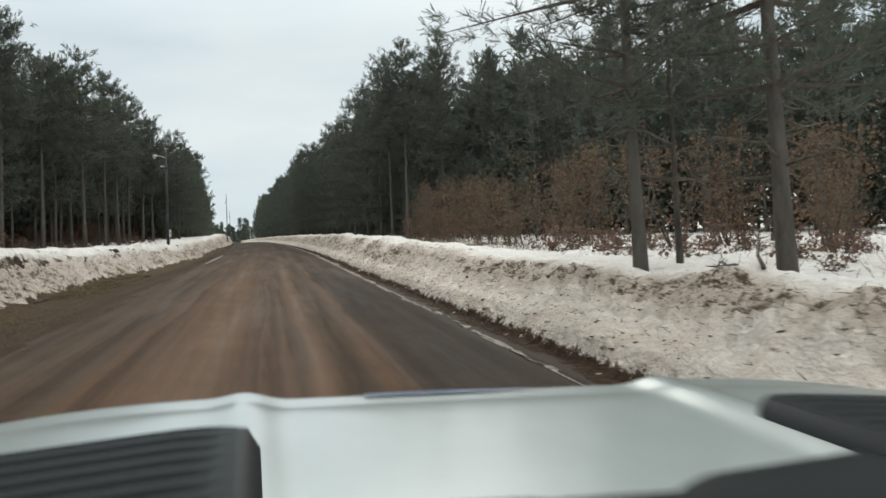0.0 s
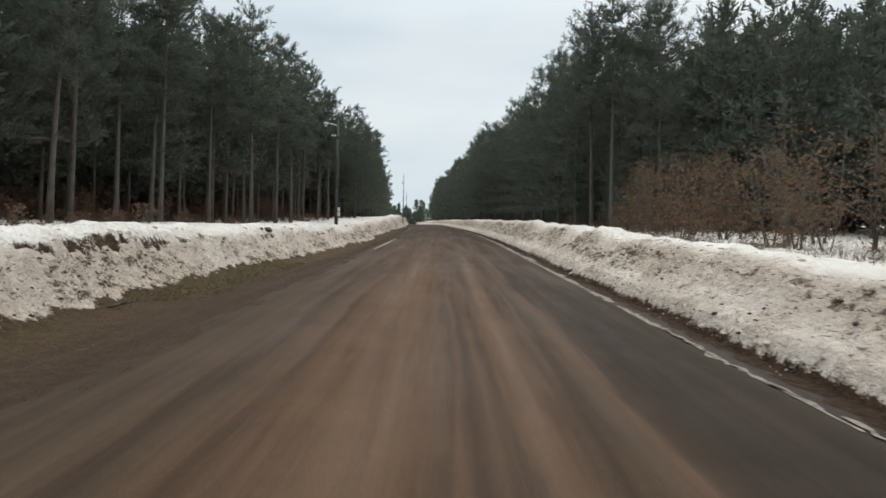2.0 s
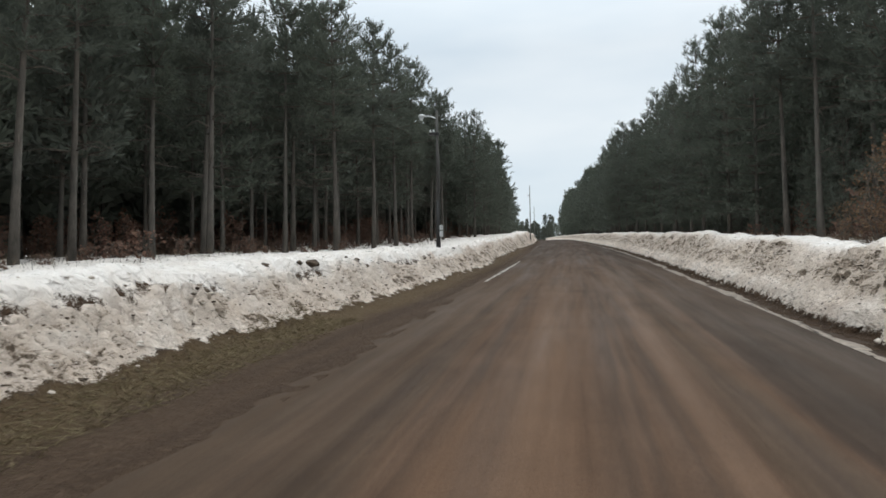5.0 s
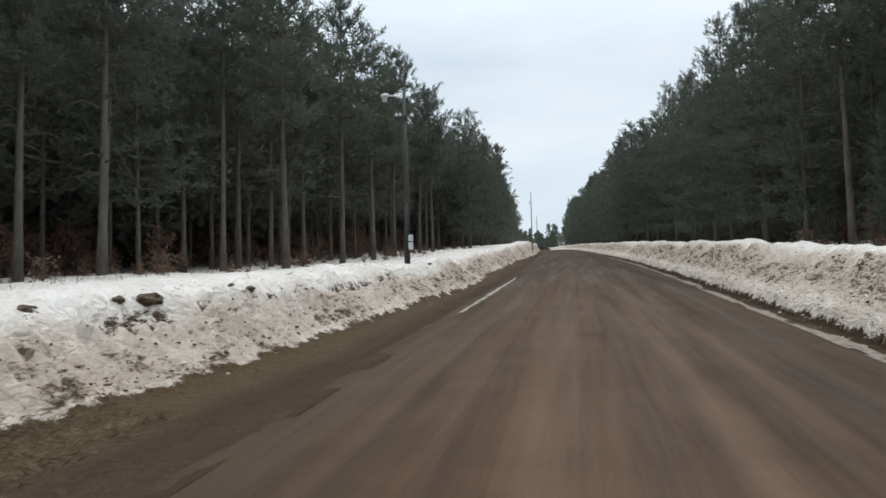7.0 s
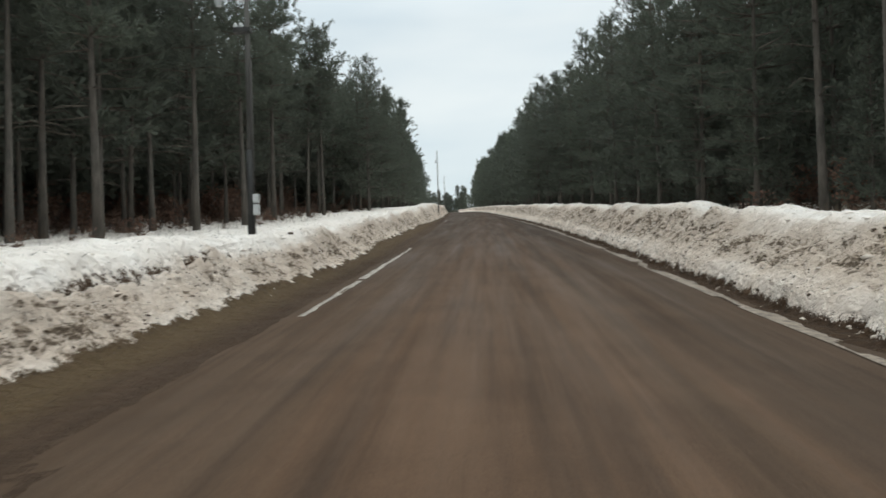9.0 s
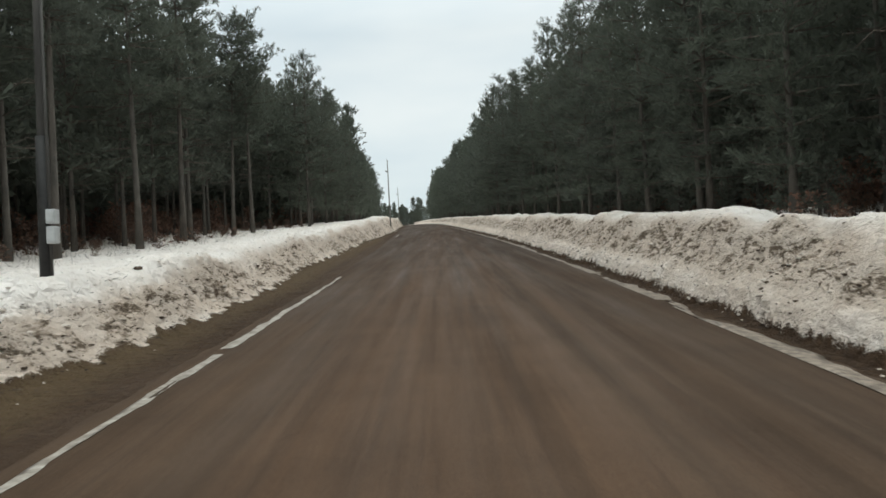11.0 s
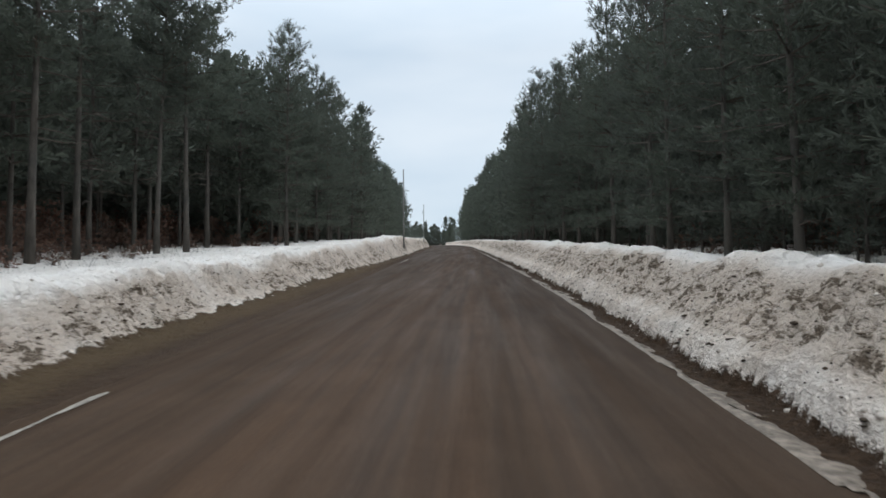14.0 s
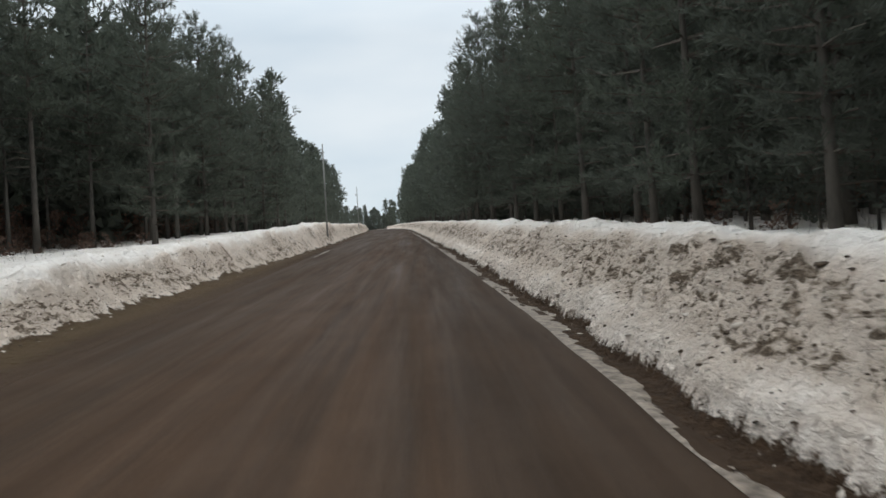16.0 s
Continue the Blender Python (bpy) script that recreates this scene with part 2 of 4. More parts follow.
def ground_material():
    m = Nodes("snow_and_soil", 0.85)
    m.bsdf.inputs["Specular IOR Level"].default_value = 0.08
    grit, mid, blot = m.noise(38, 5, 0.7), m.noise(7, 5, 0.65), m.noise(1.1, 4)
    clean = m.mix(m.ramp(blot, (0.35, 0.0), (0.7, 1.0)), (0.76, 0.70, 0.65), (0.86, 0.815, 0.78))
    tan = m.mix(m.ramp(mid, (0.35, 0.0), (0.68, 1.0)), (0.85, 0.735, 0.645), (0.64, 0.52, 0.43))
    clean = m.mix(m.math("MULTIPLY", m.attr("wash"), m.ramp(blot, (0.3, 0.95), (0.7, 0.6))), clean, tan)
    dirt = m.mix(m.ramp(grit, (0.3, 0.0), (0.7, 1.0)), (0.035, 0.025, 0.018), (0.17, 0.122, 0.083))
    # debris: specks and clots, denser where much was thrown; specks also paint chunk shadows
    speck = m.math("MULTIPLY", m.noise(12, 5, 0.68, (0.9, 0.7, 1.5), 0.5), 0.72)
    speck = m.math("ADD", speck, m.math("MULTIPLY", m.noise(2.6, 4, 0.65, (1.0, 0.5, 1.2)), 0.28))
    clots = m.math("SUBTRACT", m.noise(3.4, 5, 0.7, (1.0, 0.55, 1.3), 0.6), m.math("SUBTRACT", 0.74, m.math("MULTIPLY", m.attr("debris"), 0.3)))
    clots = m.math("MINIMUM", m.math("MAXIMUM", m.math("MULTIPLY", clots, 7.0), 0.0), 0.72)
    cut = m.math("SUBTRACT", 0.655, m.math("MULTIPLY", m.attr("debris"), 0.14))
    cut = m.math("SUBTRACT", cut, m.math("MULTIPLY", clots, 0.12))
    on = m.math("MULTIPLY", m.math("SUBTRACT", speck, cut), 15)
    on = m.math("MINIMUM", m.math("MAXIMUM", on, 0.0), 0.88)
    grey = m.math("MINIMUM", m.math("MAXIMUM", m.math("MULTIPLY", m.math("SUBTRACT", m.attr("debris"), 0.08), 0.95), 0.0), 0.55)
    snow = m.mix(grey, clean, (0.5, 0.39, 0.305))
    snow = m.mix(clots, snow, (0.21, 0.155, 0.112))
    snow = m.mix(on, snow, dirt)
    soil = m.mix(m.ramp(mid, (0.3, 0.0), (0.7, 1.0)), (0.034, 0.0215, 0.014), (0.084, 0.052, 0.032))
    soil = m.mix(m.math("MULTIPLY", m.attr("grass"), m.ramp(grit, (0.35, 0.2), (0.6, 1.0))), soil, (0.13, 0.091, 0.05))
    smear = m.mix(m.ramp(m.noise(1.0, 4, 0.6, (3.0, 0.12, 1)), (0.35, 0.0), (0.65, 1.0)), (0.06, 0.039, 0.0265), (0.082, 0.0535, 0.036))
    soil = m.mix(m.math("MULTIPLY", m.attr("mud"), 0.9), soil, smear)
    bare = m.math("ADD", m.attr("soil"), m.math("MULTIPLY", m.math("SUBTRACT", m.math("ADD", grit, mid), 1.0), 0.95))
    bare = m.ramp(bare, (0.42, 0.0), (0.58, 1.0))
    m.color(m.mix(bare, snow, soil))
    h = m.math("ADD", m.math("MULTIPLY", m.noise(4.5, 4, 0.55, None, 0.5), 3.2), m.math("MULTIPLY", grit, 0.2))
    chunk = m.math("MULTIPLY", m.ramp(speck, (0.42, 1.0), (0.62, 0.0)), m.math("MULTIPLY", m.attr("wash"), 0.5))
    h = m.math("MULTIPLY", h, m.math("SUBTRACT", 1.0, m.math("MULTIPLY", m.attr("mud"), 0.8)))
    m.bump(m.math("ADD", m.math("ADD", h, m.math("MULTIPLY", mid, 0.4)), chunk), 0.85, 0.1)
    return m.mat


def road_material():
    m = Nodes("muddy_asphalt", 0.6)
    x = m.axis(0)
    long1 = m.noise(1.0, 4, 0.6, (1.6, 0.035, 1))
    long2 = m.noise(1.0, 4, 0.6, (4.0, 0.09, 1))
    blot, grit = m.noise(0.8, 5, 0.6), m.noise(60, 4, 0.7)
    xs = m.math("ADD", x, m.math("MULTIPLY", m.math("SUBTRACT", long1, 0.5), 0.8))
    xs = m.math("ADD", m.math("MULTIPLY", xs, 0.125), 0.5)
    asphalt, mud, pale, rut, dull = (0.04, 0.0285, 0.0215), (0.09, 0.052, 0.032), (0.114, 0.066, 0.04), (0.047, 0.0305, 0.021), (0.069, 0.0445, 0.029)
    thin, edge = (0.06, 0.036, 0.023), (0.056, 0.037, 0.025)
    across = m.ramp(xs, (0.03, edge), (0.11, (0.062, 0.0415, 0.028)), (0.17, (0.07, 0.045, 0.03)), (0.205, dull), (0.225, rut), (0.25, dull), (0.29, mud), (0.31, thin), (0.335, mud), (0.42, pale), (0.485, mud), (0.512, thin), (0.522, mud), (0.536, thin), (0.55, mud), (0.572, thin), (0.59, pale), (0.63, mud), (0.655, dull), (0.672, rut), (0.69, dull), (0.715, mud), (0.735, rut), (0.77, asphalt), (0.93, asphalt))
    later = m.math("MULTIPLY", m.math("SUBTRACT", m.axis(1), 22.0), 0.04)
    later = m.math("MULTIPLY", m.math("MINIMUM", m.math("MAXIMUM", later, 0.0), 1.0), 0.68)
    across = m.mix(later, across, (0.076, 0.048, 0.031))
    # the whole road colour gets darker with y, from 46 on
    worn = m.math("MINIMUM", m.math("MAXIMUM", m.math("MULTIPLY", m.math("SUBTRACT", m.axis(1), 46.0), 0.03), 0.0), 1.0)
    across = m.mix(worn, across, m.mix(1.0, across, (0.66, 0.63, 0.6), "MULTIPLY"))
    streak = m.ramp(long2, (0.34, 0.8), (0.5, 1.0), (0.7, 1.13))
    col = m.mix(1.0, across, streak, "MULTIPLY")
    col = m.mix(1.0, col, m.ramp(blot, (0.3, 0.88), (0.7, 1.12)), "MULTIPLY")
    col = m.mix(1.0, col, m.ramp(grit, (0.3, 0.75), (0.7, 1.25)), "MULTIPLY")
    m.color(col).rough(m.ramp(long1, (0.3, 0.6), (0.7, 0.9)))
    m.bsdf.inputs["Specular IOR Level"].default_value = 0.07
    m.bump(m.math("ADD", grit, m.math("MULTIPLY", long2, 2.0)), 0.5, 0.012)
    return m.mat


def plain(name, a, b, scale, rough=0.8, bump=0.3, distance=0.01, stretch=None, metal=0.0):
    m = Nodes(name, rough)
    n = m.noise(scale, 5, 0.65, stretch)
    m.color(m.mix(m.ramp(n, (0.3, 0.0), (0.7, 1.0)), a, b))
    m.bsdf.inputs["Metallic"].default_value = metal
    if bump:
        m.bump(n, bump, distance)
    return m.mat


def leaf_material(name, a, b, c):
    m = Nodes(name, 0.65)
    r = m.island()
    col = m.mix(r, a, b)
    col = m.mix(m.ramp(m.random(), (0.2, 0.0), (0.9, 0.6)), col, c)
    m.color(col)
    m.bsdf.inputs["Specular IOR Level"].default_value = 0.15
    thin = m.tree.nodes.new("ShaderNodeBsdfTranslucent")
    m.tree.links.new(col, thin.inputs[0])
    both = m.tree.nodes.new("ShaderNodeMixShader")
    both.inputs[0].default_value = 0.4
    m.tree.links.new(m.bsdf.outputs[0], both.inputs[1])
    m.tree.links.new(thin.outputs[0], both.inputs[2])
    m.tree.links.new(both.outputs[0], m.tree.nodes["Material Output"].inputs[0])
    return m.mat


def bark_material():
    m = Nodes("pine_bark", 0.9)
    plates = m.noise(6, 6, 0.7, (1.0, 1.0, 0.28))
    tone = m.noise(0.5, 2)
    col = m.mix(m.ramp(plates, (0.35, 0.0), (0.62, 1.0)), (0.03, 0.026, 0.022), (0.1, 0.088, 0.076))
    col = m.mix(m.ramp(tone, (0.4, 0.0), (0.7, 0.5)), col, (0.12, 0.092, 0.07))
    m.color(m.mix(m.ramp(m.random(), (0.0, 0.0), (1.0, 0.35)), col, (0.16, 0.148, 0.132)))
    m.bump(plates, 0.9, 0.03)
    return m.mat


GROUND, ROAD = ground_material(), road_material()
BARK = bark_material()
# needle colours lightened to stand in for the windscreen's haze
NEEDLES = leaf_material("pine_needles", (0.1, 0.112, 0.09), (0.124, 0.138, 0.108), (0.106, 0.115, 0.098))
OAK_LEAVES = leaf_material("dry_oak_leaves", (0.122, 0.077, 0.048), (0.205, 0.13, 0.079), (0.112, 0.089, 0.07))
BRUSH_LEAVES = leaf_material("dead_brush_leaves", (0.125, 0.073, 0.055), (0.24, 0.138, 0.1), (0.165, 0.11, 0.085))
TWIG = plain("twig_wood", (0.05, 0.04, 0.032), (0.14, 0.115, 0.095), 9, 0.9)
ICE = plain("dirty_ice", (0.045, 0.032, 0.023), (0.34, 0.275, 0.22), 7, 0.6, 0.7, 0.03)
PAINT = plain("worn_road_paint", (0.11, 0.085, 0.065), (0.44, 0.4, 0.35), 7, 0.6, 0.2, 0.004)
CLOD_SNOW = plain("crusted_snow_lumps", (0.4, 0.33, 0.27), (0.7, 0.62, 0.55), 6, 0.75, 0.6, 0.03)
CLOD_DIRT = plain("frozen_dirt_lumps", (0.03, 0.021, 0.015), (0.12, 0.085, 0.058), 9, 0.9, 0.7, 0.03)
WEED = plain("dry_weed_stems", (0.07, 0.05, 0.035), (0.2, 0.15, 0.1), 5, 0.9, 0)
STRAW = plain("flattened_straw", (0.09, 0.068, 0.036), (0.2, 0.155, 0.085), 5, 0.9, 0)
POLE_WOOD = plain("weathered_pole_wood", (0.04, 0.037, 0.034), (0.1, 0.094, 0.087), 5, 0.85, 0.5, 0.01, (1, 1, 0.08))
POLE_PALE = plain("bleached_pole_wood", (0.16, 0.152, 0.142), (0.32, 0.31, 0.295), 5, 0.85, 0.5, 0.01, (1, 1, 0.08))
POLE_DARK = plain("black_pole_guard", (0.018, 0.018, 0.018), (0.04, 0.038, 0.036), 6, 0.6, 0.2)
GALV = plain("galvanised_metal", (0.42, 0.43, 0.44), (0.6, 0.61, 0.62), 14, 0.45, 0.1, 0.002, None, 0.6)
GREY_BOX = plain("grey_enamel", (0.42, 0.43, 0.43), (0.55, 0.56, 0.56), 8, 0.5, 0.05)
GLASS_SHADE = plain("milky_lens", (0.32, 0.34, 0.34), (0.42, 0.44, 0.44), 6, 0.25, 0)
WHITE_PAINT = plain("white_car_paint", (0.30, 0.325, 0.312), (0.35, 0.374, 0.36), 2.6, 0.3, 0)
for socket, value in (("Coat Weight", 1.0), ("Coat Roughness", 0.16), ("Coat IOR", 1.5)):
    WHITE_PAINT.node_tree.nodes["Principled BSDF"].inputs[socket].default_value = value
BLACK_TRIM = plain("black_textured_plastic", (0.006, 0.0075, 0.008), (0.012, 0.0145, 0.015), 120, 0.5, 0.2, 0.001)
BLACK_TRIM.node_tree.nodes["Principled BSDF"].inputs["Specular IOR Level"].default_value = 0.12
BLUE_DECAL = plain("blue_decal", (0.10, 0.125, 0.2), (0.15, 0.175, 0.25), 5, 0.2, 0)
RUBBER = plain("tyre_rubber", (0.014, 0.014, 0.014), (0.03, 0.029, 0.028), 30, 0.8, 0.3, 0.003)

# ---- mesh helpers ----


def shade_smooth(mesh):
    mesh.polygons.foreach_set("use_smooth", [True] * len(mesh.polygons))


def mesh_of(name, verts, faces, material, smooth_it=False):
    mesh = bpy.data.meshes.new(name)
    mesh.from_pydata([tuple(v) for v in verts], [], [tuple(f) for f in faces])
    mesh.materials.append(material)
    if smooth_it:
        shade_smooth(mesh)
    mesh.update()
    return mesh


def soup(name, tris, material):
    """A mesh from an array of triangles, n x 3 x 3."""
    n = len(tris)
    mesh = bpy.data.meshes.new(name)
    mesh.vertices.add(3 * n)
    mesh.vertices.foreach_set("co", np.asarray(tris, np.float32).ravel())
    mesh.loops.add(3 * n)
    mesh.loops.foreach_set("vertex_index", np.arange(3 * n, dtype=np.int32))
    mesh.polygons.add(n)
    mesh.polygons.foreach_set("loop_start", np.arange(0, 3 * n, 3, dtype=np.int32))
    mesh.materials.append(material)
    mesh.update(calc_edges=True)
    return mesh


def part(name, mesh, parent, label="", at=None):
    ob = new(name, mesh)
    ob.parent = parent
    if at is not None:
        ob.matrix_local = at
    if label:
        tagged(ob, label)
    return ob


def box_bm(bm, x0, x1, y0, y1, z0, z1, bevel=0.0):
    made = bmesh.ops.create_cube(bm, size=1)["verts"]
    for v in made:
        v.co = Vector(((x0 + x1) / 2 + v.co.x * (x1 - x0), (y0 + y1) / 2 + v.co.y * (y1 - y0), (z0 + z1) / 2 + v.co.z * (z1 - z0)))
    if bevel:
        edges = list({e for v in made for e in v.link_edges})
        bmesh.ops.bevel(bm, geom=edges, offset=bevel, segments=2, affect="EDGES", profile=0.5)


def finish(name, bm, material, smooth_it=False):
    mesh = bpy.data.meshes.new(name)
    bm.to_mesh(mesh)
    bm.free()
    mesh.materials.append(material)
    if smooth_it:
        shade_smooth(mesh)
    return mesh


def box_mesh(name, x0, x1, y0, y1, z0, z1, material, bevel=0.0):
    bm = bmesh.new()
    box_bm(bm, x0, x1, y0, y1, z0, z1, bevel)
    return finish(name, bm, material)


def tube(points, radii, sides=6):
    """Vertices and faces of a tapered tube along the points."""
    points = [Vector(p) for p in points]
    verts, faces = [], []
    side = Vector((1, 0, 0))
    for i, p in enumerate(points):
        d = (points[min(i + 1, len(points) - 1)] - points[max(i - 1, 0)]).normalized()
        a = d.cross(side if abs(d.dot(side)) < 0.9 else Vector((0, 1, 0))).normalized()
        b = d.cross(a)
        for k in range(sides):
            t = 2 * math.pi * k / sides
            verts.append(p + (math.cos(t) * a + math.sin(t) * b) * float(radii[i]))
    for i in range(len(points) - 1):
        for k in range(sides):
            k2 = (k + 1) % sides
            faces.append((i * sides + k, i * sides + k2, (i + 1) * sides + k2, (i + 1) * sides + k))
    faces.append(tuple(range(sides))[::-1])
    faces.append(tuple((len(points) - 1) * sides + k for k in range(sides)))
    return verts, faces


def tubes_mesh(name, list_of, material):
    verts, faces = [], []
    for points, radii, sides in list_of:
        v, f = tube(points, radii, sides)
        faces += [tuple(i + len(verts) for i in g) for g in f]
        verts += v
    return mesh_of(name, verts, faces, material, True)


def grid_mesh(name, X, Y, Z, material, keep=None):
    """A sheet from three arrays of one shape."""
    rows, cols = X.shape
    verts = np.stack([X, Y, Z], -1).reshape(-1, 3).astype(np.float32)
    i = np.arange(rows * cols).reshape(rows, cols)
    quads = np.stack([i[:-1, :-1], i[:-1, 1:], i[1:, 1:], i[1:, :-1]], -1).reshape(-1, 4)
    if keep is not None:
        quads = quads[keep.ravel()]
    mesh = bpy.data.meshes.new(name)
    mesh.vertices.add(len(verts))
    mesh.vertices.foreach_set("co", verts.ravel())
    mesh.loops.add(4 * len(quads))
    mesh.loops.foreach_set("vertex_index", quads.ravel().astype(np.int32))
    mesh.polygons.add(len(quads))
    mesh.polygons.foreach_set("loop_start", np.arange(0, 4 * len(quads), 4, dtype=np.int32))
    mesh.materials.append(material)
    mesh.update(calc_edges=True)
    shade_smooth(mesh)
    return mesh


# ---- ground and road ----
def build_ground():
    near = np.concatenate([np.arange(3.3, 3.95, 0.06), np.arange(3.95, 7.3, 0.085), np.arange(7.3, 9.6, 0.22)])
    wide = np.concatenate([near, 9.6 + np.cumsum(np.linspace(0.25, 1.2, 14)), [22, 26, 31, 38, 48, 62, 80, 110, 160, 260, 500, 1200, 3000]])
    us = np.concatenate([-wide[::-1], [-3.0, 0, 3.0], wide])
    ys = np.concatenate([[-400, -150, -60, -30, -18, -12, -9], np.arange(-7, 4, 0.3), np.arange(4, 92, 0.105), np.arange(92, 130, 0.4), np.arange(130, 240, 1.2), np.arange(240, 520, 5), [560, 620, 700, 800, 1000, 1300, 1800, 2600, 4000]])
    U, Y = np.meshgrid(us, ys)
    X = U + road_x(Y)
    Z, soil, debris, grass, wash, mud = terrain(X, Y)
    mesh = grid_mesh("ground", X, Y, Z, GROUND)
    for name, values in (("soil", soil), ("debris", debris), ("grass", grass), ("wash", wash), ("mud", mud)):
        mesh.attributes.new(name, "FLOAT", "POINT").data.foreach_set("value", values.ravel().astype(np.float32))
    tagged(new("ground", mesh), "ploughed dirty snow banks and flat snow beside the road", "ground", kind="structure")


def build_road():
    us = np.linspace(-3.75, 4.05, 40)
    ys = np.concatenate([[-60, -30, -15], np.arange(-8, 110, 0.5), np.arange(110, 240, 2), np.arange(240, 520, 6), [560, 640]])
    U, Y = np.meshgrid(us, ys)
    X = U + road_x(Y)
    wear = fbm(U * 0.9, Y * 0.05, 41, 3)
    crown = 0.035 * (1 - (U / 3.9) ** 2)
    rim = -0.05 * smooth(3.45, 4.05, np.abs(U - 0.0))
    Z = road_z(Y) + 0.005 + crown + 0.02 * wear + rim + 0.006 * fbm(U * 3, Y * 0.6, 44, 3)
    tagged(new("road", grid_mesh("road", X, Y, Z, ROAD)), "worn asphalt road smeared with brown mud", "road", kind="structure")


def strip(name, y0, y1, u_mid, width, seed, material, label, ragged=0.12, lift=0.012, gaps=0.0, one_sided=0):
    """A ragged band along the road."""
    ys = np.arange(y0, y1, 0.12 if y1 < 140 else 0.5)
    v = np.linspace(-1, 1, 6)
    V, Y = np.meshgrid(v, ys)
    w = width * ((0.2 + 2.6 * np.maximum(fbm(Y * 0.22, Y * 0 + 1.5, seed, 4) + 0.17, 0)) * np.interp(Y, [18, 30, 48], [0.25, 0.4, 1.35]) if one_sided else 0.5 + 0.9 * (fbm(Y * 0.35, Y * 0 + 1.5, seed, 4) + 0.25))
    mid = u_mid + one_sided * np.interp(Y, [50, 62], [0, 0.13]) + 0.5 * ragged * fbm(Y * 0.25, Y * 0 + 7.5, seed + 1, 3) + one_sided * (w - 0.15)
    tear = ((V + 1) / 2) ** 0.6 * 1.5 if one_sided else 1.0
    U = mid + V * w + tear * (0.9 * ragged * fbm(Y * 2.2, V * 2.0 + 3, seed + 2, 4) + one_sided * 0.25 * np.abs(fbm(Y * 0.9, Y * 0 + 11.5, seed + 3, 4)))
    X = U + road_x(Y)
    crown = 0.035 * (1 - (U / 3.9) ** 2) - 0.05 * smooth(3.45, 4.05, np.abs(U))
    Z = road_z(Y) + 0.005 + crown + lift * (1 - V ** 2) + 0.004
    keep = None
    if gaps:
        holes = fbm(Y[:-1, :-1] * 0.5, V[:-1, :-1] * 0.7, seed + 5, 4)
        keep = holes > -0.5 + gaps
    tagged(new(name, grid_mesh(name, X, Y, Z, material, keep)), label, "road edge", kind="structure")


build_ground()
build_road()
strip("ice_edge", -6, 139, 3.66, 0.17, 50, ICE, "ragged dirty ice strip along the asphalt edge", 0.3, 0.014, 0.42, 1)
strip("ice_edge", 139, 330, 3.66, 0.17, 54, ICE, "ragged dirty ice strip along the asphalt edge", 0.3, 0.014, 0.42, 1)
strip("road_edge_line", 47.5, 53.2, -3.37, 0.08, 60, PAINT, "worn white painted edge line", 0.12, 0.004, 0.28)
strip("road_edge_line", 53.6, 66.2, -3.38, 0.085, 64, PAINT, "worn white painted edge line", 0.12, 0.004, 0.3)
strip("road_edge_line", 111, 121, -3.35, 0.06, 68, PAINT, "worn white painted edge line", 0.05, 0.004, 0.35)


# ---- trees ----
def tufts(rng, centres, dirs, size, blades, width):
    """Needle tufts: sprays of narrow triangles about each twig's end."""
    n = len(centres)
    d = dirs[:, None, :] * 0.85 + rng.normal(size=(n, blades, 3)) * 0.52
    d /= np.linalg.norm(d, axis=2, keepdims=True) + 1e-6
    s = np.cross(d, rng.normal(size=(n, blades, 3)))
    s /= np.linalg.norm(s, axis=2, keepdims=True) + 1e-6
    ln = size * rng.uniform(0.6, 1.15, (n, blades, 1))
    c = centres[:, None, :] + dirs[:, None, :] * size * rng.uniform(-0.35, 0.3, (n, blades, 1)) - d * ln * 0.12
    pointed = rng.random((n, blades, 1)) < 0.4
    root, tip = np.where(pointed, 1.0, 0.25), np.where(pointed, 0.0, 1.0)
    wide = s * ln * width
    return np.stack([c - wide * root + d * ln * 0.2 * tip, c + wide * root + d * ln * (1 - pointed), c + d * ln * (pointed + (1 - pointed) * 0.85) + wide * 2 * tip], 2).reshape(-1, 3, 3)


